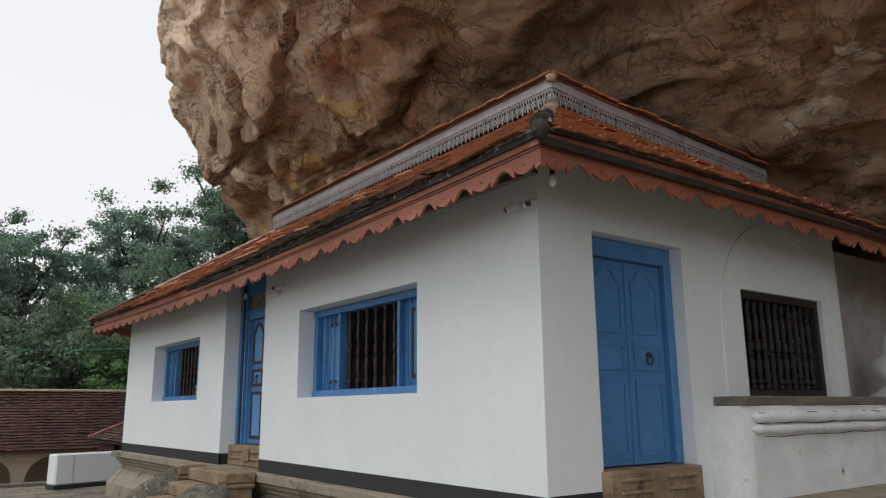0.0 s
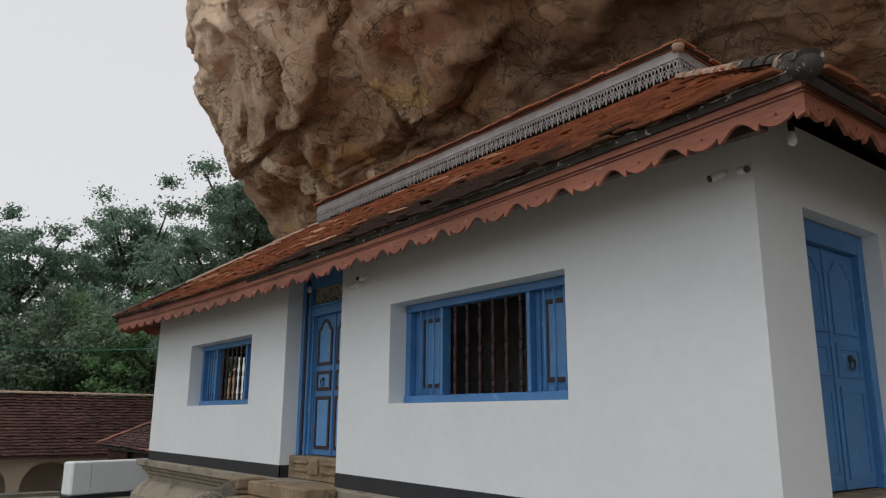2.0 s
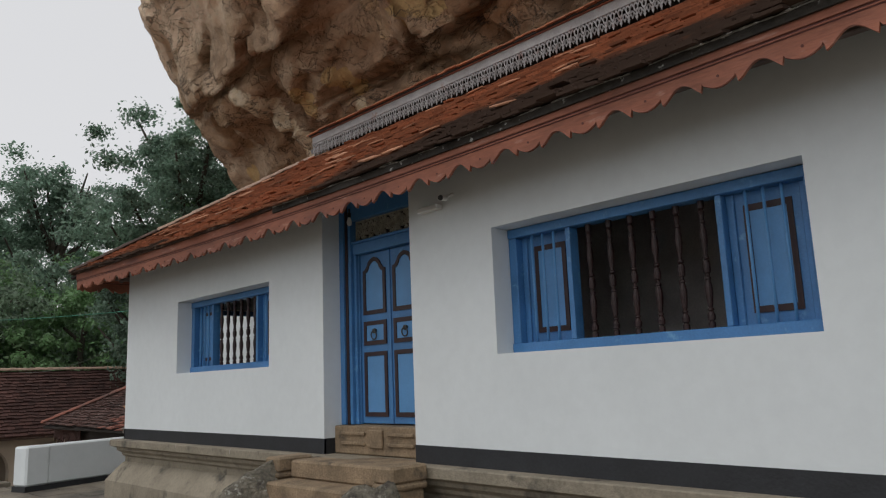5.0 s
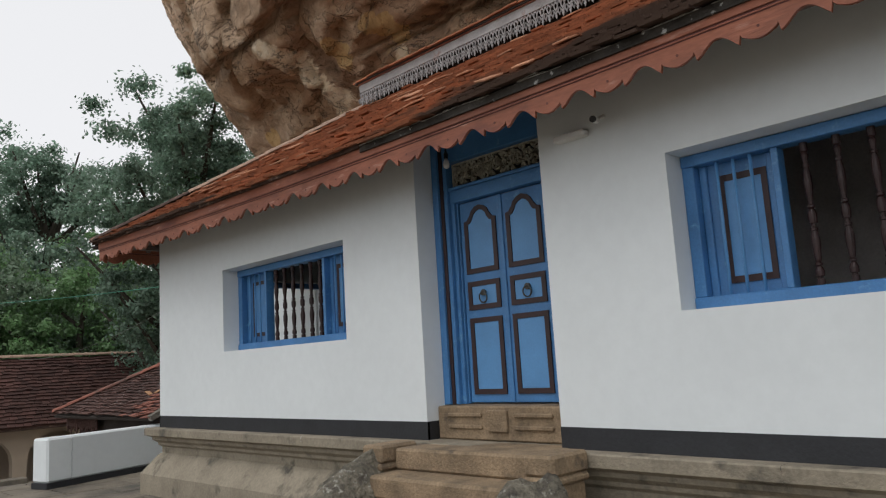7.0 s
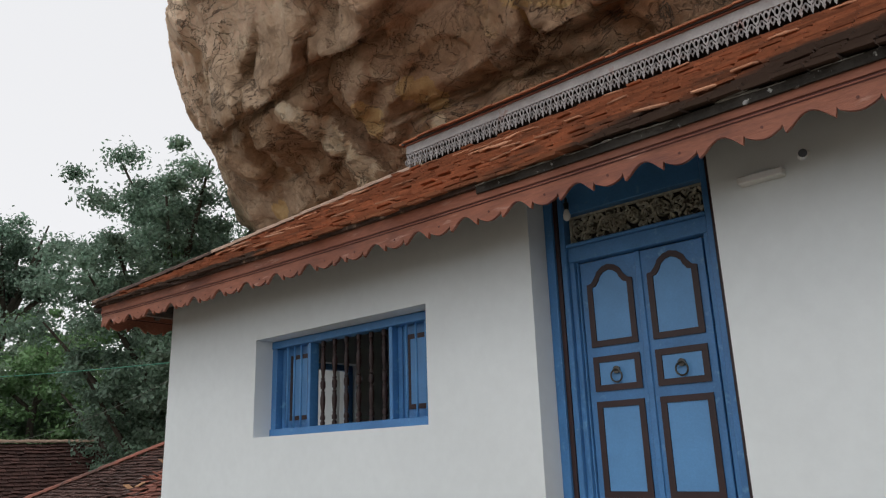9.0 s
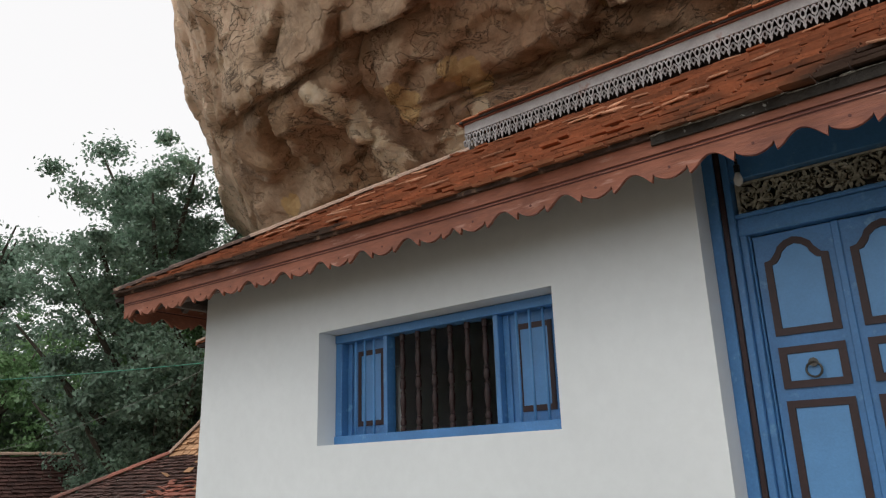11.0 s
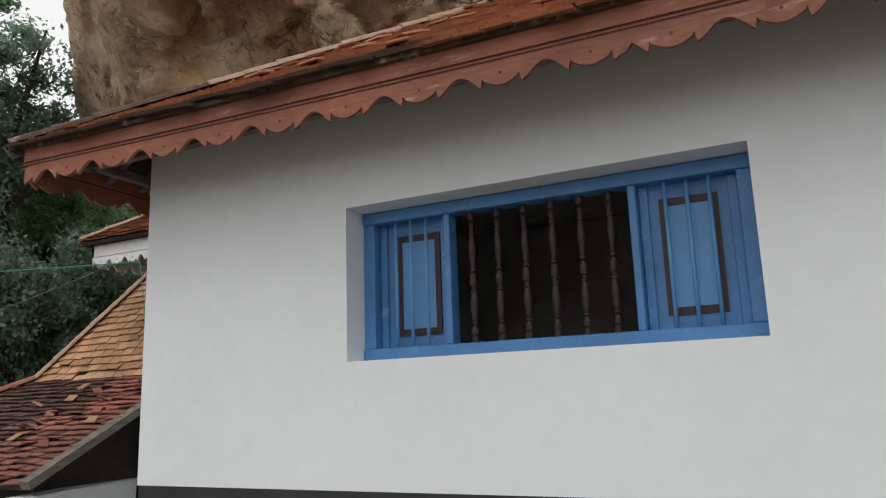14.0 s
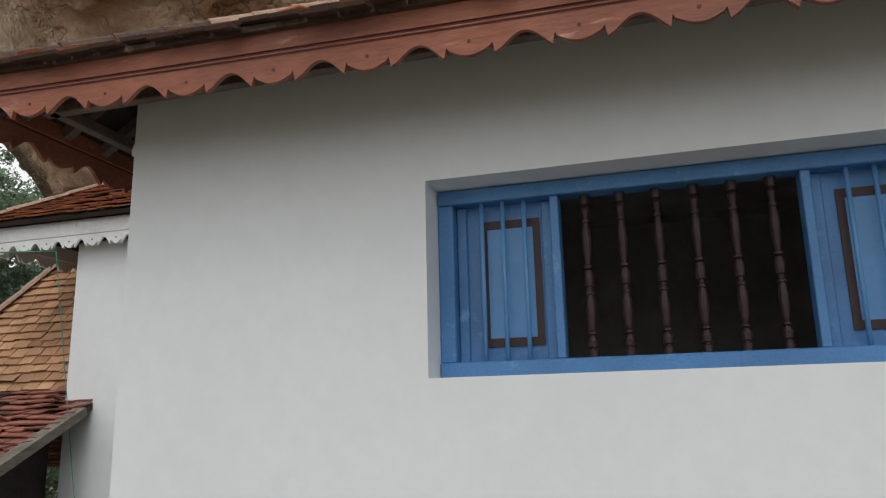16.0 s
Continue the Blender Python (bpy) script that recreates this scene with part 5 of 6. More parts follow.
for z_, a_, n_ in ((1.60, 0.26, 56), (1.50, 0.22, 57), (1.385, 0.34, 50)):
    run = [AX + a_ + 0.1 * k for k in range(n_)]
    tube(crack, [(x, AY - 0.022 + 0.006 * noise.noise((x * 9, z_, 1.0)), z_ + 0.018 * noise.noise((x * 2.6, z_ * 9, 3.0))) for x in run], [0.0035 + 0.006 * max(0, noise.noise((x * 3, z_, 8.0))) for x in run], 5)
part("crack", crack, M_BAND, altar, "dark cracks along the moulding")
bm = bmesh.new()
box(bm, (AX + 0.10, AY + 0.0, 1.665), (12.5, SY - 0.001, 1.752), 0.012)
bmesh.ops.subdivide_edges(bm, edges=[e for e in bm.edges if e.calc_length() > 2], cuts=60)
for v in bm.verts:
    v.co += Vector((0, 0.03 * noise.noise(v.co * 3.3), 0.012 * noise.noise(v.co * 4.1 + Vector((2, 2, 2))))) if v.co.y < AY + 0.1 else Vector((0, 0, 0))
box(bm, (9.33, SY, 1.665), (12.5, SY + 0.64, 1.70))
part("slab", bm, M_SLAB, altar)
bm = bmesh.new()
lathe(bm, [(0.36, 0.0), (0.38, 0.03), (0.33, 0.10), (0.20, 0.18), (0.17, 0.22), (0.28, 0.30), (0.33, 0.42), (0.31, 0.52), (0.20, 0.60), (0.12, 0.64), (0.17, 0.70), (0.14, 0.80), (0.05, 0.95), (0.02, 1.15)], (10.80, 4.50, 1.701), 24)
solid("small_stupa", bm, M_OLDWHITE, "whitewashed bulbous ornament standing on the altar slab", "ornament", smooth=True)

# ---- security cameras and bulbs ----
def bullet_camera(at, aim, white, label):
    ob = root("security_camera", at, label, "camera")
    a, d = Vector(at), Vector(aim).normalized()
    bm = bmesh.new()
    tube(bm, [a - d * 0.055, a + d * 0.045], [0.026, 0.028], 12)
    part("body", bm, M_PLASTIC if white else M_PBLACK, ob, smooth=False)
    bm = bmesh.new()
    tube(bm, [a + d * 0.0455, a + d * 0.055], [0.026, 0.024], 12)
    part("lens", bm, M_PBLACK, ob, "black lens")
    bm = bmesh.new()
    tube(bm, [a - d * 0.05, a - d * 0.05 + Vector((0.05, 0, 0.03)), Vector((FX, at[1], at[2] + 0.05))], [0.012, 0.012, 0.02], 8)
    part("bracket", bm, M_PLASTIC, ob)
    return ob


bullet_camera((4.19, 4.45, 3.29), (-0.5, -0.8, -0.2), True, "small white security camera under the eave")
bullet_camera((4.20, 4.66, 3.30), (-0.7, 0.5, -0.35), True, "small white security camera under the eave")
bullet_camera((4.17, 9.24, 3.24), (-0.9, -0.3, -0.15), True, "small round security camera with a black lens")
box_ob = root("junction_box", (4.26, 9.5, 3.2), "white plastic cable box on the wall", "cable box")
part("body", boxes(((4.22, 9.38, 3.175), (4.299, 9.66, 3.225)), bevel=0.008), M_PLASTIC, box_ob)


def bulb(at, label):
    ob = root("light_bulb", at, label, "bulb")
    bm = bmesh.new()
    lathe(bm, [(0.014, 0.0), (0.022, -0.02), (0.031, -0.05), (0.027, -0.08), (0.009, -0.095)][::-1], at, 12)
    part("globe", bm, M_BULB, ob, smooth=True)
    bm = bmesh.new()
    lathe(bm, [(0.02, 0.0), (0.022, 0.05), (0.012, 0.06), (0.010, 0.10)], at, 8)
    part("holder", bm, M_PBLACK, ob)


bulb((4.50, 11.09, 3.44), "unlit white bulb hanging before the front door")
bulb((4.36, 16.873, 3.35), "unlit white bulb at the wall corner under the eave")
bulb((4.10, 4.06, 3.42), "unlit white bulb under the side eave")

# ---- parapet at the terrace end ----
para = root("parapet", (3.5, 18.97, 0), "low white parapet with a coping and a black foot band", "wall", kind="structure")
d = Vector((0.962, 0.273, 0))
nrm = Vector((-d.y, d.x, 0))


def along_box(bm, a, b, s, e, z0, z1, bevel=0.0):
    """Block along the parapet's own line: a-b along, s-e across."""
    o = Vector((3.47, 18.97, 0))
    tmp = bmesh.new()
    box(tmp, (a, s, z0), (b, e, z1), bevel)
    for v in tmp.verts:
        v.co = o + d * v.co.x + nrm * v.co.y + Vector((0, 0, v.co.z))
    me = bpy.data.meshes.new("t")
    tmp.to_mesh(me)
    tmp.free()
    bm.from_mesh(me)
    bpy.data.meshes.remove(me)
    return bm


part("pillar", along_box(bmesh.new(), 0, 0.42, -0.02, 0.36, 0.09, 0.755, 0.03), M_PLASTER, para)
part("wall_body", along_box(bmesh.new(), 0.405, 5.2, 0.0, 0.34, 0.091, 0.752, 0.025), M_PLASTER, para)
part("foot_band", along_box(bmesh.new(), -0.004, 5.2, -0.026, 0.366, 0.0, 0.09), M_BAND, para)
part("edge_step", boxes(((-8.0, 20.30, -0.02), (3.6, 20.62, 0.07)), bevel=0.01), M_PAVE, para, "dark stone edge of the terrace")

# ---- neighbour house with the steep two-pitched roof ----
nb = root("neighbour_house", (7.5, 22.5, 0), "neighbouring house with a steep two-pitched clay tile roof", "house", kind="structure")
ex, ez, bx, bz, tx, tz = 5.35, 0.86, 7.50, 2.02, 9.5, 5.05
yv, yc = 19.55, 24.75
lower, aged = list(tile_rows((ex, yv, ez), (ex, yc, ez + 0.05), (bx, yv, bz), (bx, yc - (bx - ex), bz), 0.20, 0.115, rng, wobble=1.4)), []
aged = [c for c in lower if rng.random() < (c[0].y - 20.0 + 0.4 * noise.noise(c[0] * 0.9)) / 1.2]
aged_ids = {id(c) for c in aged}
tiles_joined("lower_tiles", (c for c in lower if id(c) not in aged_ids), M_TILE3, nb)
tiles_joined("blackened_tiles", aged, M_TILE5, nb, "blackened old tiles")
tiles_joined("upper_tiles", tile_rows((bx, yv, bz), (bx, yc - (bx - ex), bz), (tx, yv, tz), (tx, yc - (tx - ex), tz), 0.20, 0.125, rng, wobble=1.0), M_TILE2, nb)
tiles_joined("far_tiles", list(tile_rows((ex, yc, ez + 0.05), (14, yc, ez), (bx, yc - (bx - ex), bz), (14, yc - (bx - ex), bz), 0.22, 0.15, rng)) + list(tile_rows((bx, yc - (bx - ex), bz), (14, yc - (bx - ex), bz), (tx, yc - (tx - ex), tz), (14, yc - (tx - ex), tz), 0.22, 0.15, rng)), M_TILE3, nb)
bm = bmesh.new()
V = Vector
slab(bm, [V((ex, yv, ez)), V((ex, yc, ez)), V((bx, yc - (bx - ex), bz)), V((bx, yv, bz))], 0.05)
slab(bm, [V((bx, yv, bz)), V((bx, yc - (bx - ex), bz)), V((tx, yc - (tx - ex), tz)), V((tx, yv, tz))], 0.05)
part("deck", bm, M_DECK, nb)
cap_row("hip", (ex, yc, ez + 0.09), (bx, yc - (bx - ex), bz + 0.07), M_TILE3, nb, 0.34, 0.085)
cap_row("hip", (bx, yc - (bx - ex), bz + 0.07), (tx, yc - (tx - ex), tz + 0.07), M_MORTAR, nb, 0.34, 0.085)
bm = bmesh.new()
slab(bm, [V((ex - 0.05, yv - 0.05, ez + 0.05)), V((ex - 0.05, yv + 0.10, ez + 0.05)), V((7.05, yv + 0.10, 1.82)), V((7.05, yv - 0.05, 1.82))], 0.09)
part("verge_board", bm, M_SLAB, nb, "grey mortared verge of the lower roof")
# dark sheet filling the open gap under the verge, where only shade shows
part("end_wall", prism(bmesh.new(), [(5.75, -2.6), (7.19, -2.6), (7.19, 1.72), (5.75, 0.94)], lambda u, v, w: (u, yv + 0.5 + w, v), 0.15), M_DECK, nb, "dark sheet standing for the shade below the verge")
part("side_wall", boxes(((5.75, yv + 0.66, -2.6), (5.9, 24.3, 0.90))), M_DECK, nb)
# slatted fringe under the low corner
for k in range(16):
    y_, z_ = 24.68 - k * 0.115, 0.50 + 0.06 * math.sin(k * 2.3)
    part("fringe_board", prism(bmesh.new(), [(y_, 0.90), (y_ - 0.109, 0.90), (y_ - 0.109, z_ + 0.10), (y_ - 0.055, z_), (y_, z_ + 0.10)], lambda u, v, w: (5.60 + w, u, v), 0.02), M_TILE4, nb)
# loose broken tiles lying on the lower slope
for k in range(16):
    u, v = rng.uniform(0.25, 0.95), rng.uniform(0.2, 2.2)
    c = V((ex + (bx - ex) * u, yv + v, ez + (bz - ez) * u + 0.075))
    bm = boxes(((-0.08, -0.055, 0), (0.08, 0.055, 0.016)), bevel=0.004)
    bmesh.ops.transform(bm, matrix=Matrix.Translation(c) @ pose(0, 0, 0, rng.uniform(-6, 6), -25, rng.uniform(0, 180)), verts=bm.verts)
    part("loose_tile", bm, M_TILE2 if k % 3 == 0 else M_TILE3, nb)

# white-walled pavilion behind with its small roof
pav = root("pavilion", (8.5, 20.6, 0), "white-walled pavilion with a small tiled roof and white scalloped valance", "pavilion", kind="structure")
part("wall", boxes(((7.2, 17.1, -2.6), (12.5, 19.92, 3.60)), bevel=0.02), M_PLASTER, pav)
v_side = lambda u, v, w: (7.02 + w, 20.94 - u, 3.50 + v)
v_end = lambda u, v, w: (7.02 + u, 20.94 - w, 3.50 + v)
for fn, ln in ((v_side, 3.8), (v_end, 4.0)):
    scallop_board(pav, fn, ln, 0.30, 0.085, 0.13, 0.025, M_OLDWHITE, True, "valance")
    bm = bmesh.new()
    box(bm, fn(-0.01, 0.132, -0.01), fn(ln, 0.30, 0.04), 0.005)
    part("fascia_board", bm, M_OLDWHITE, pav)
q = [V((6.90, 21.06, 3.83)), V((6.90, 17.0, 3.83)), V((8.6, 17.0, 4.95)), V((8.6, 19.4, 4.95))]
q2 = [V((6.90, 21.06, 3.83)), V((11.0, 21.06, 3.83)), V((11.0, 19.4, 4.95)), V((8.6, 19.4, 4.95))]
bm = bmesh.new()
slab(bm, q, 0.05)
slab(bm, q2, 0.05)
part("deck", bm, M_DECK, pav)
tiles_joined("front_tiles", tile_rows(q[0], q[1], q[3], q[2], 0.18, 0.115, rng, wobble=1.5), M_TILE, pav)
tiles_joined("end_tiles", tile_rows(q2[0], q2[1], q2[3], q2[2], 0.18, 0.115, rng, wobble=1.5), M_TILE, pav)
cap_row("hip", q[0] + V((0, 0, 0.05)), q[3] + V((0, 0, 0.05)), M_MORTAR, pav, 0.3, 0.06)

# ---- far building with arches, on the lower court ----
far = root("arched_building", (4.0, 34.0, -2.6), "long cream building with arched openings under a dark red tiled roof", "building", kind="structure")


def arched_wall():
    bm = bmesh.new()
    y, z0, z1 = 34.4, -2.6, 0.55
    w = 2.39
    x = 8.5 - 1.195 - 8 * w
    while x < 12.4:
        a, b = x + 0.215, x + w - 0.215
        r = (b - a) / 2
        zs_ = -0.95
        arc = [(a + r - r * math.cos(math.pi * k / 12), zs_ + r * math.sin(math.pi * k / 12) * 0.95) for k in range(13)]
        pts = [(a, z0)] + arc + [(b, z0)]
        front_v = [bm.verts.new((p, y, q)) for p, q in pts]
        top_v = [bm.verts.new((p, y, z1)) for p, q in pts]
        back_v = [bm.verts.new((p, y + 0.4, q)) for p, q in pts]
        for k in range(len(pts) - 1):
            if k not in (0, len(pts) - 2):
                bm.faces.new((front_v[k], front_v[k + 1], top_v[k + 1], top_v[k]))
            bm.faces.new((front_v[k + 1], front_v[k], back_v[k], back_v[k + 1]))
        for u0, u1 in ((x, a), (b, x + w)):
            bm.faces.new([bm.verts.new(p) for p in ((u0, y, z0), (u1, y, z0), (u1, y, z1), (u0, y, z1))])
        x += w
    bmesh.ops.recalc_face_normals(bm, faces=bm.faces)
    return bm


part("arched_wall", arched_wall(), M_CREAM, far)
part("rear_wall", boxes(((-12, 37.2, -2.6), (12.6, 37.5, 0.5)), ((-12, 34.8, -2.6), (-11.7, 37.2, 0.5)), ((12.3, 34.8, -2.6), (12.6, 37.2, 0.5))), M_CREAM, far)
part("floor_slab", boxes(((-12, 34.2, -2.6), (12.6, 37.2, -2.4))), M_PAVE, far)
tiles_joined("front_tiles", tile_rows((-13, 33.6, 0.24), (12.7, 33.6, 0.24), (-13, 36.0, 2.50), (12.0, 36.0, 2.50), 0.24, 0.16, rng, lift=0.02, thick=0.03, wobble=1.3), M_TILE4, far)
bm = bmesh.new()
slab(bm, [V((-13, 33.6, 0.24)), V((12.7, 33.6, 0.24)), V((12.0, 36, 2.50)), V((-13, 36, 2.50))], 0.05)
slab(bm, [V((-13, 38.4, 0.24)), V((12.7, 38.4, 0.24)), V((12.0, 36, 2.50)), V((-13, 36, 2.50))], 0.05)
slab(bm, [V((12.7, 33.6, 0.24)), V((12.7, 38.4, 0.24)), V((12.0, 36.01, 2.50)), V((12.0, 36, 2.50))], 0.05)
part("deck", bm, M_TILE4, far)
part("fascia_board", boxes(((-13, 33.62, 0.13), (12.7, 33.68, 0.22))), M_LIP, far)
cap_row("ridge", (-13, 36, 2.58), (12.0, 36, 2.58), M_MORTAR, far, 0.42, 0.12)

# ---- trees ----
def tree(at, height, spread, material, seed, leaves, label, leaf=0.20, low=0.35):
    r = random.Random(seed)
    nr = np.random.RandomState(seed)
    ob = root("tree", at, label, "tree", "trees behind the terrace")
    x, y, z = at
    bm = bmesh.new()
    lean = r.uniform(-0.6, 0.6)
    mid = (x + lean, y + r.uniform(-0.5, 0.5), z + height * 0.55)
    tube(bm, [(x, y, z), (x + lean * 0.3, y, z + height * 0.25), mid, (mid[0] + 0.4, mid[1], z + height * 0.85)], [height * 0.028, height * 0.022, height * 0.014, height * 0.004], 8)
    part("trunk", bm, M_BARK, ob, smooth=True)
    clumps = []
    for k in range(26):
        a = k * 2.4 + r.uniform(-0.4, 0.4)
        t = r.uniform(low, 0.95)
        reach = spread * (0.35 + 0.75 * math.sin(math.pi * min(1, (t - low) / (1.02 - low) * 0.85 + 0.15))) * r.uniform(0.6, 1.05)
        tip = V((x + lean + reach * math.cos(a), y + reach * math.sin(a), z + height * t))
        base = V((x + lean * t, y, z + height * max(0.2, t - 0.25)))
        bm = bmesh.new()
        tube(bm, [base, base.lerp(tip, 0.5) + V((0, 0, -0.3)), tip], [height * 0.010, height * 0.006, height * 0.002], 6)
        part("limb", bm, M_BARK, ob)
        for j in range(13):
            f_ = r.uniform(0.25, 1.08)
            clumps.append((base.lerp(tip, f_) + V((r.gauss(0, 1), r.gauss(0, 1), r.gauss(0, 0.7))) * spread * 0.17, r.uniform(0.09, 0.22) * spread))
    for k in range(16):
        clumps.append((V((x + lean + r.gauss(0, 0.3) * spread, y + r.gauss(0, 0.3) * spread, z + height * r.uniform(0.68, 0.92))), r.uniform(0.10, 0.18) * spread))
    per = leaves // len(clumps)
    cs = np.repeat(np.array([c[0] for c in clumps]), per, axis=0)
    rs = np.repeat(np.array([c[1] for c in clumps]), per)
    dirs = nr.normal(size=(len(cs), 3))
    dirs /= np.linalg.norm(dirs, axis=1)[:, None]
    rad = rs * np.abs(nr.normal(0.62, 0.34, len(cs)))
    ctr = cs + dirs * rad[:, None] * np.array([1, 1, 0.62])
    # leaves lie roughly along the surface of their clump, tipped up towards the sky
    face = 0.7 * dirs + 0.6 * nr.normal(size=dirs.shape) + np.array([0, 0, 0.25])
    u = np.cross(face, nr.normal(size=dirs.shape))
    u /= np.linalg.norm(u, axis=1)[:, None] + 1e-6
    w = np.cross(u, face)
    w /= np.linalg.norm(w, axis=1)[:, None] + 1e-6
    s = leaf * nr.uniform(0.6, 1.3, len(cs))[:, None]
    vs = np.stack([ctr - u * s * 0.55, ctr + w * s * 0.30, ctr + u * s * 0.55, ctr - w * s * 0.30], axis=1).reshape(-1, 3) - np.array(ORIGIN[ob.name])
    me = bpy.data.meshes.new("crown")
    me.from_pydata(vs.tolist(), [], np.arange(len(vs)).reshape(-1, 4).tolist())
    me.materials.append(material)
    crown = new("crown", me)
    crown.parent = ob
    tagged(crown, kind="stuff")
    return ob


LOW = -2.6
TREES = [((12.8, 32.5, LOW), 16.0, 4.2, M_LEAF2, "tall bluish green broadleaf tree beside the cliff"), ((13.6, 53.0, LOW), 19.3, 5.2, M_LEAF2, "tall bluish green broadleaf tree"), ((7.2, 54.0, LOW), 17.2, 5.2, M_LEAF2, "rounded green broadleaf tree"),
         ((15.6, 33.5, LOW), 13.6, 3.2, M_LEAF3, "fresh green broadleaf tree below the cliff"), ((1.0, 50.0, LOW), 14.2, 5.5, M_LEAF2, "rounded green broadleaf tree"), ((18.5, 42.0, LOW), 15.5, 5.6, M_LEAF, "dark broadleaf tree below the cliff"),
         ((36.0, 42, LOW), 18.0, 6.5, M_LEAF, "dark broadleaf tree with a thin crown"), ((-5.5, 48, LOW), 13.0, 5.5, M_LEAF, "broad dark green tree"), ((-14.0, 48, LOW), 14.0, 6.0, M_LEAF2, "broad dark green tree"),
         ((27.0, 46, LOW), 19.0, 6.5, M_LEAF, "dark tree far behind"), ((12.5, 43, LOW), 11.0, 4.8, M_LEAF3, "low fresh green tree"), ((6.0, 44, LOW), 10.0, 4.8, M_LEAF, "low dark green tree"), ((0.0, 42, LOW), 9.0, 4.6, M_LEAF, "low dark green tree"),
         ((21.5, 40, LOW), 9.5, 4.6, M_LEAF, "low dark green tree"), ((29.0, 38, LOW), 10.5, 4.6, M_LEAF, "low dark green tree"),
         ((9.5, 50, LOW), 11.4, 5.6, M_LEAF, "low dark green tree"), ((17.0, 48, LOW), 11.4, 5.6, M_LEAF, "low dark green tree"), ((2.5, 47, LOW), 10.5, 5.4, M_LEAF, "low dark green tree")]
for k, (at, h, s, m, lab) in enumerate(TREES):
    tree(at, h, s, m, 11 + k, (110000 if k == 0 else 66000 if k < 5 else 46000) if h > 11.5 else 40000, lab, leaf=0.15 if k in (0, 3) else 0.21, low=0.30 if h > 11.5 else 0.12)

# ---- cables ----
def cable(name, a, b, sag, r, material, label):
    a, b = V(a), V(b)
    pts = [a.lerp(b, k / 24) - V((0, 0, sag * 4 * (k / 24) * (1 - k / 24))) for k in range(25)]
    bm = bmesh.new()
    tube(bm, pts, [r] * 25, 6)
    return solid(name, bm, material, label, "cable", smooth=True)


cable("cable", (7.0, 20.0, 3.47), (2.0, 45.0, 5.3), 0.35, 0.009, M_CABLE, "green sheathed cable strung from the pavilion to the trees")
cable("wire", (7.0, 20.6, 3.48), (7.6, 35.9, 2.5), 0.45, 0.006, M_WIRE, "thin grey wire slanting down from the pavilion")
cable("hanging_cord", (6.99, 20.0, 3.47), (6.97, 19.40, 0.55), 0.0, 0.005, M_CABLE, "thin green cord hanging from the pavilion valance")

# ---- nearest roof tiles and paving slabs, piece by piece ----
for c in near_tiles:
    raw("tile", c, FACES8, M_TILE, roof)
slip_rng = random.Random(21)
slope = Vector((TIER_X - EAVE_X, 0, TIER_Z - EAVE_Z)).normalized()
pitch = math.degrees(math.atan2(slope.z, slope.x))
SLIPPED = mesh_from(boxes(((-0.10, -0.075, -0.009), (0.10, 0.075, 0.009)), bevel=0.005), "slipped_tile", M_PALETILE)
for k in range(46):
    y = slip_rng.uniform(8.2, 16.2)
    top = min((TIER_X - EAVE_X) * 0.92, max(0.3, (17.3 - y) * 1.1))
    x = EAVE_X + slip_rng.uniform(0.30, top)
    p = sagged(Vector((x, y, EAVE_Z + (x - EAVE_X) * slope.z / slope.x))) + Vector((-slope.z, 0, slope.x)) * 0.066
    ob = new("slipped_tile", SLIPPED)
    ob.parent = roof
    ob.matrix_basis = Matrix.Translation(p - ORIGIN[roof.name]) @ pose(0, 0, 0, 0, -pitch, 0) @ pose(0, 0, 0, slip_rng.uniform(-5, 5), slip_rng.uniform(2, 9), slip_rng.gauss(0, 22))
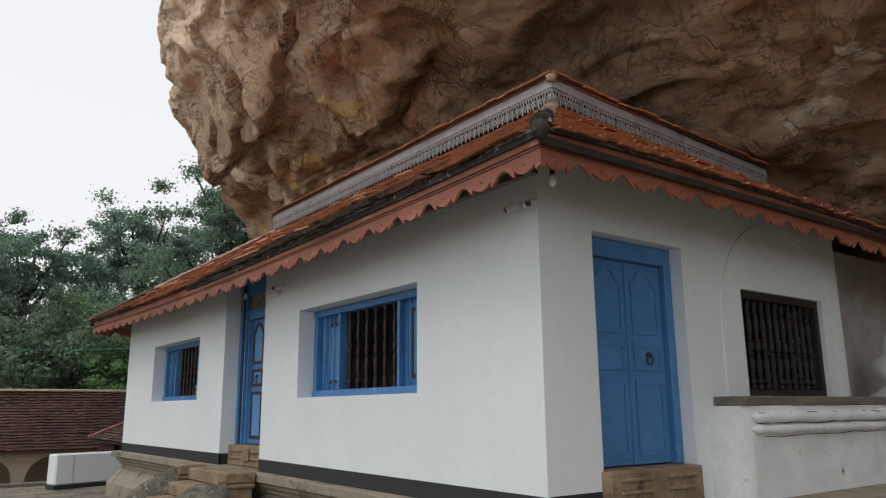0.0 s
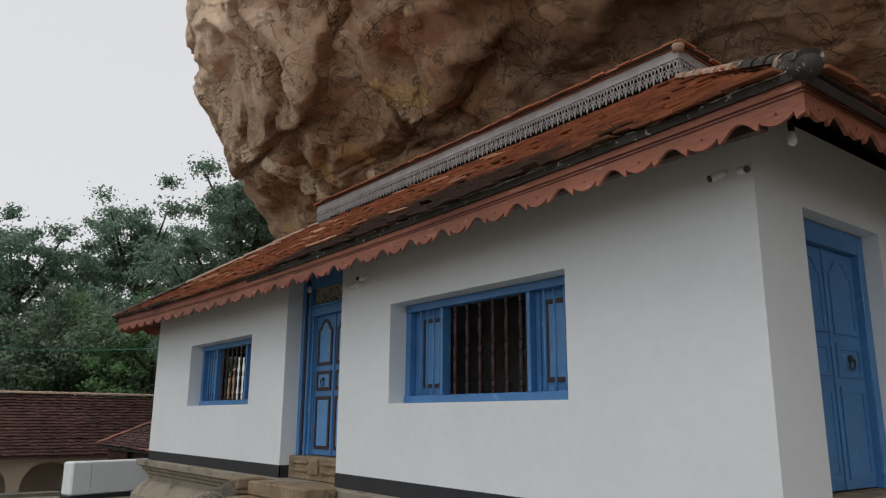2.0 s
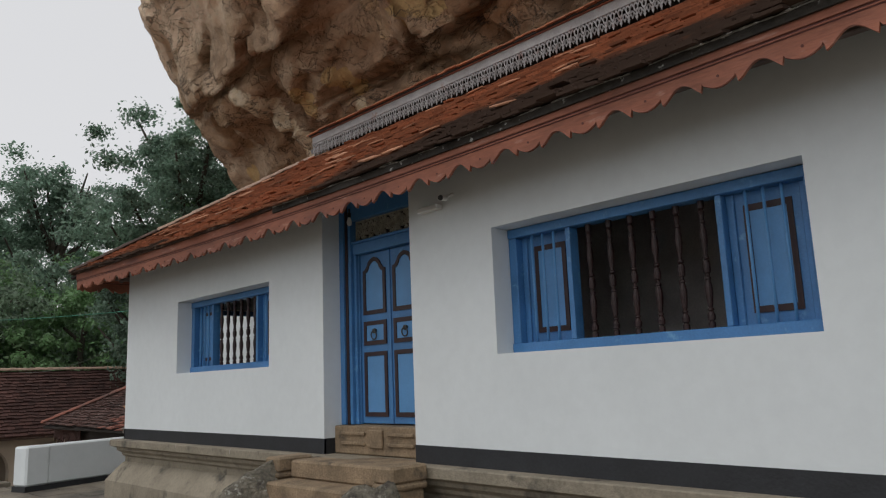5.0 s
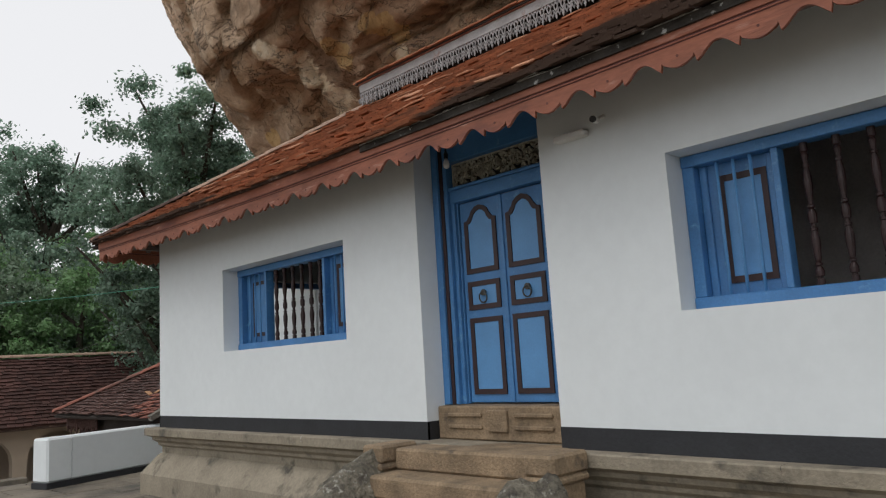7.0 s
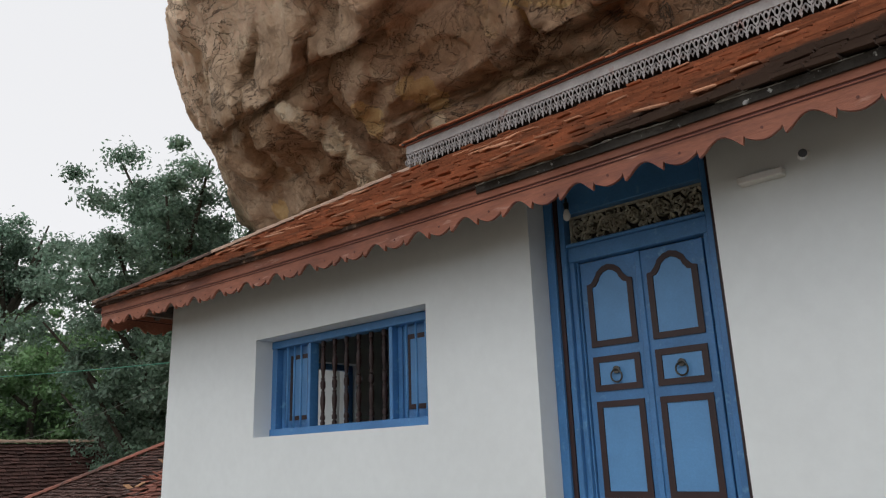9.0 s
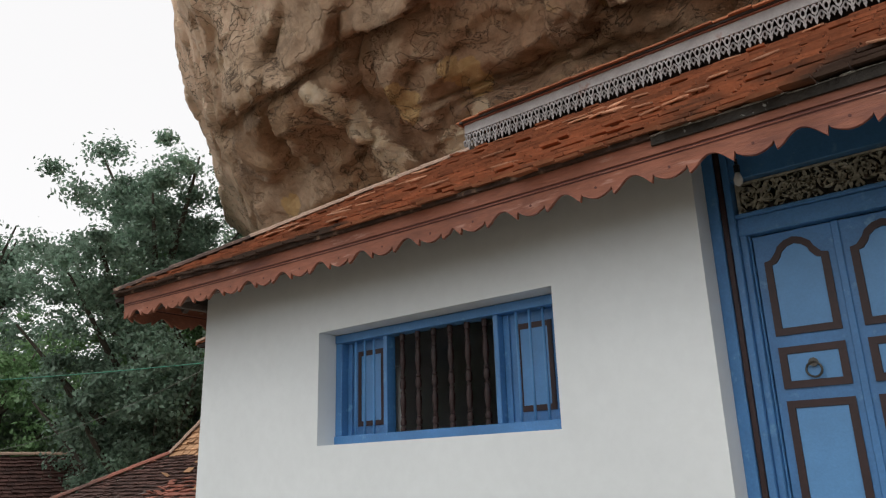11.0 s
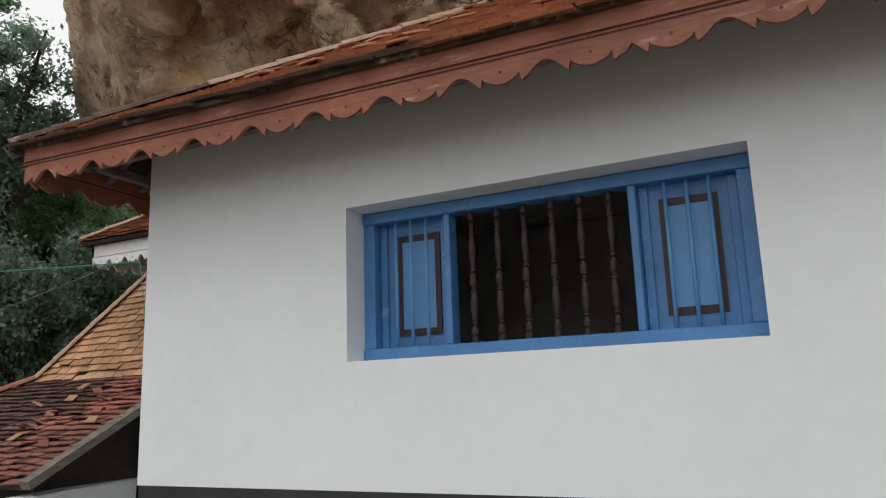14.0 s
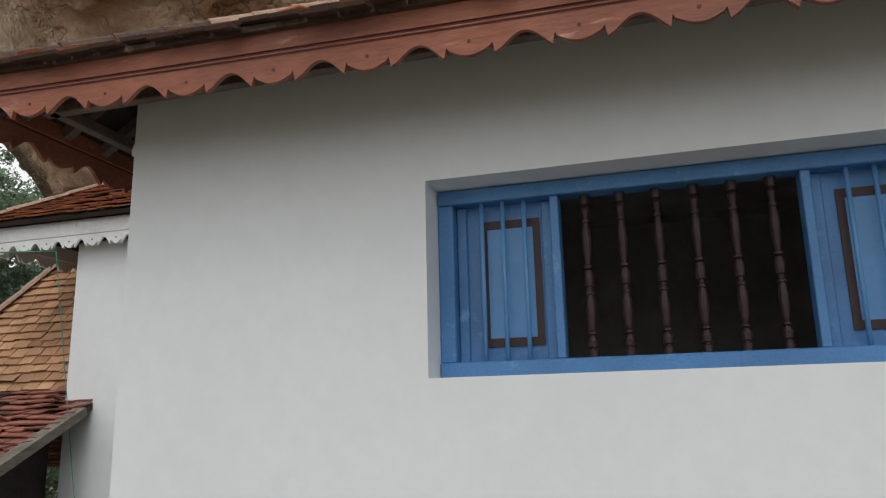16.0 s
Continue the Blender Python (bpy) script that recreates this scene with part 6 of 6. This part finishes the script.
# pale mortar crust left along the old bedding line above the mossy eave
verts, faces = [], []
for line, (v0, w0, gap, reach) in enumerate(((0.279, -0.036, 0.28, 11.3), (0.287, -0.02, 0.80, 10.6), (0.300, -0.03, 0.88, 9.8))):
    y = 3.75
    while y < reach:
        ln = slip_rng.uniform(0.05, 0.16)
        if slip_rng.random() > gap:
            rad = slip_rng.uniform(0.003, 0.008)
            rings = []
            for i in range(6):
                yy = y + ln * i / 5
                c = Vector(f_front(yy - EAVE_S - 0.08, v0 + 0.012 * noise.noise(Vector((yy * 3.1, line * 7.0, 1.0))), w0))
                k_ = rad * (0.35 if i in (0, 5) else slip_rng.uniform(0.6, 1.3))
                o = len(verts)
                verts += [c + Vector((math.cos(a) * k_ * 1.6, 0, math.sin(a) * k_)) for a in (0.6, 2.2, 3.7, 5.3)]
                rings.append(o)
            faces.append(tuple(rings[0] + q for q in (3, 2, 1, 0)))
            faces.append(tuple(rings[-1] + q for q in (0, 1, 2, 3)))
            for p_, q_ in zip(rings, rings[1:]):
                faces += [(p_ + i, p_ + (i + 1) % 4, q_ + (i + 1) % 4, q_ + i) for i in range(4)]
        y += ln
crust = raw("mortar_crust", verts, faces, M_CRUST, roof, label="broken pale mortar crust above the mossy eave")
tagged(crust, kind="stuff")


def slab_mesh(w, l, seed):
    r = random.Random(seed)
    bm = bmesh.new()
    box(bm, (-w / 2, -l / 2, -0.06), (w / 2, l / 2, 0.0), 0.012)
    for v in bm.verts:
        v.co += V((r.uniform(-0.008, 0.008), r.uniform(-0.008, 0.008), r.uniform(-0.003, 0.003)))
    return mesh_from(bm, "paving_slab", M_PAVE)


SLABS = [slab_mesh(0.985, 0.685, k) for k in range(6)]
pav_root = bpy.data.objects["pavement"]
for i in range(10):
    for j in range(20):
        x, y = -3.5 + i * 1.0 + (0.5 if j % 2 else 0.0), 6.6 + j * 0.70
        if x > 3.55 and 9.0 < y < 12.2 or x > 4.6 and y < 17.2:
            continue
        ob = new("paving_slab", SLABS[(i * 7 + j * 3) % 6])
        ob.parent = pav_root
        ob.matrix_basis = pose(x, y, rng.uniform(-0.004, 0.004), rng.uniform(-0.25, 0.25), rng.uniform(-0.25, 0.25), 0)
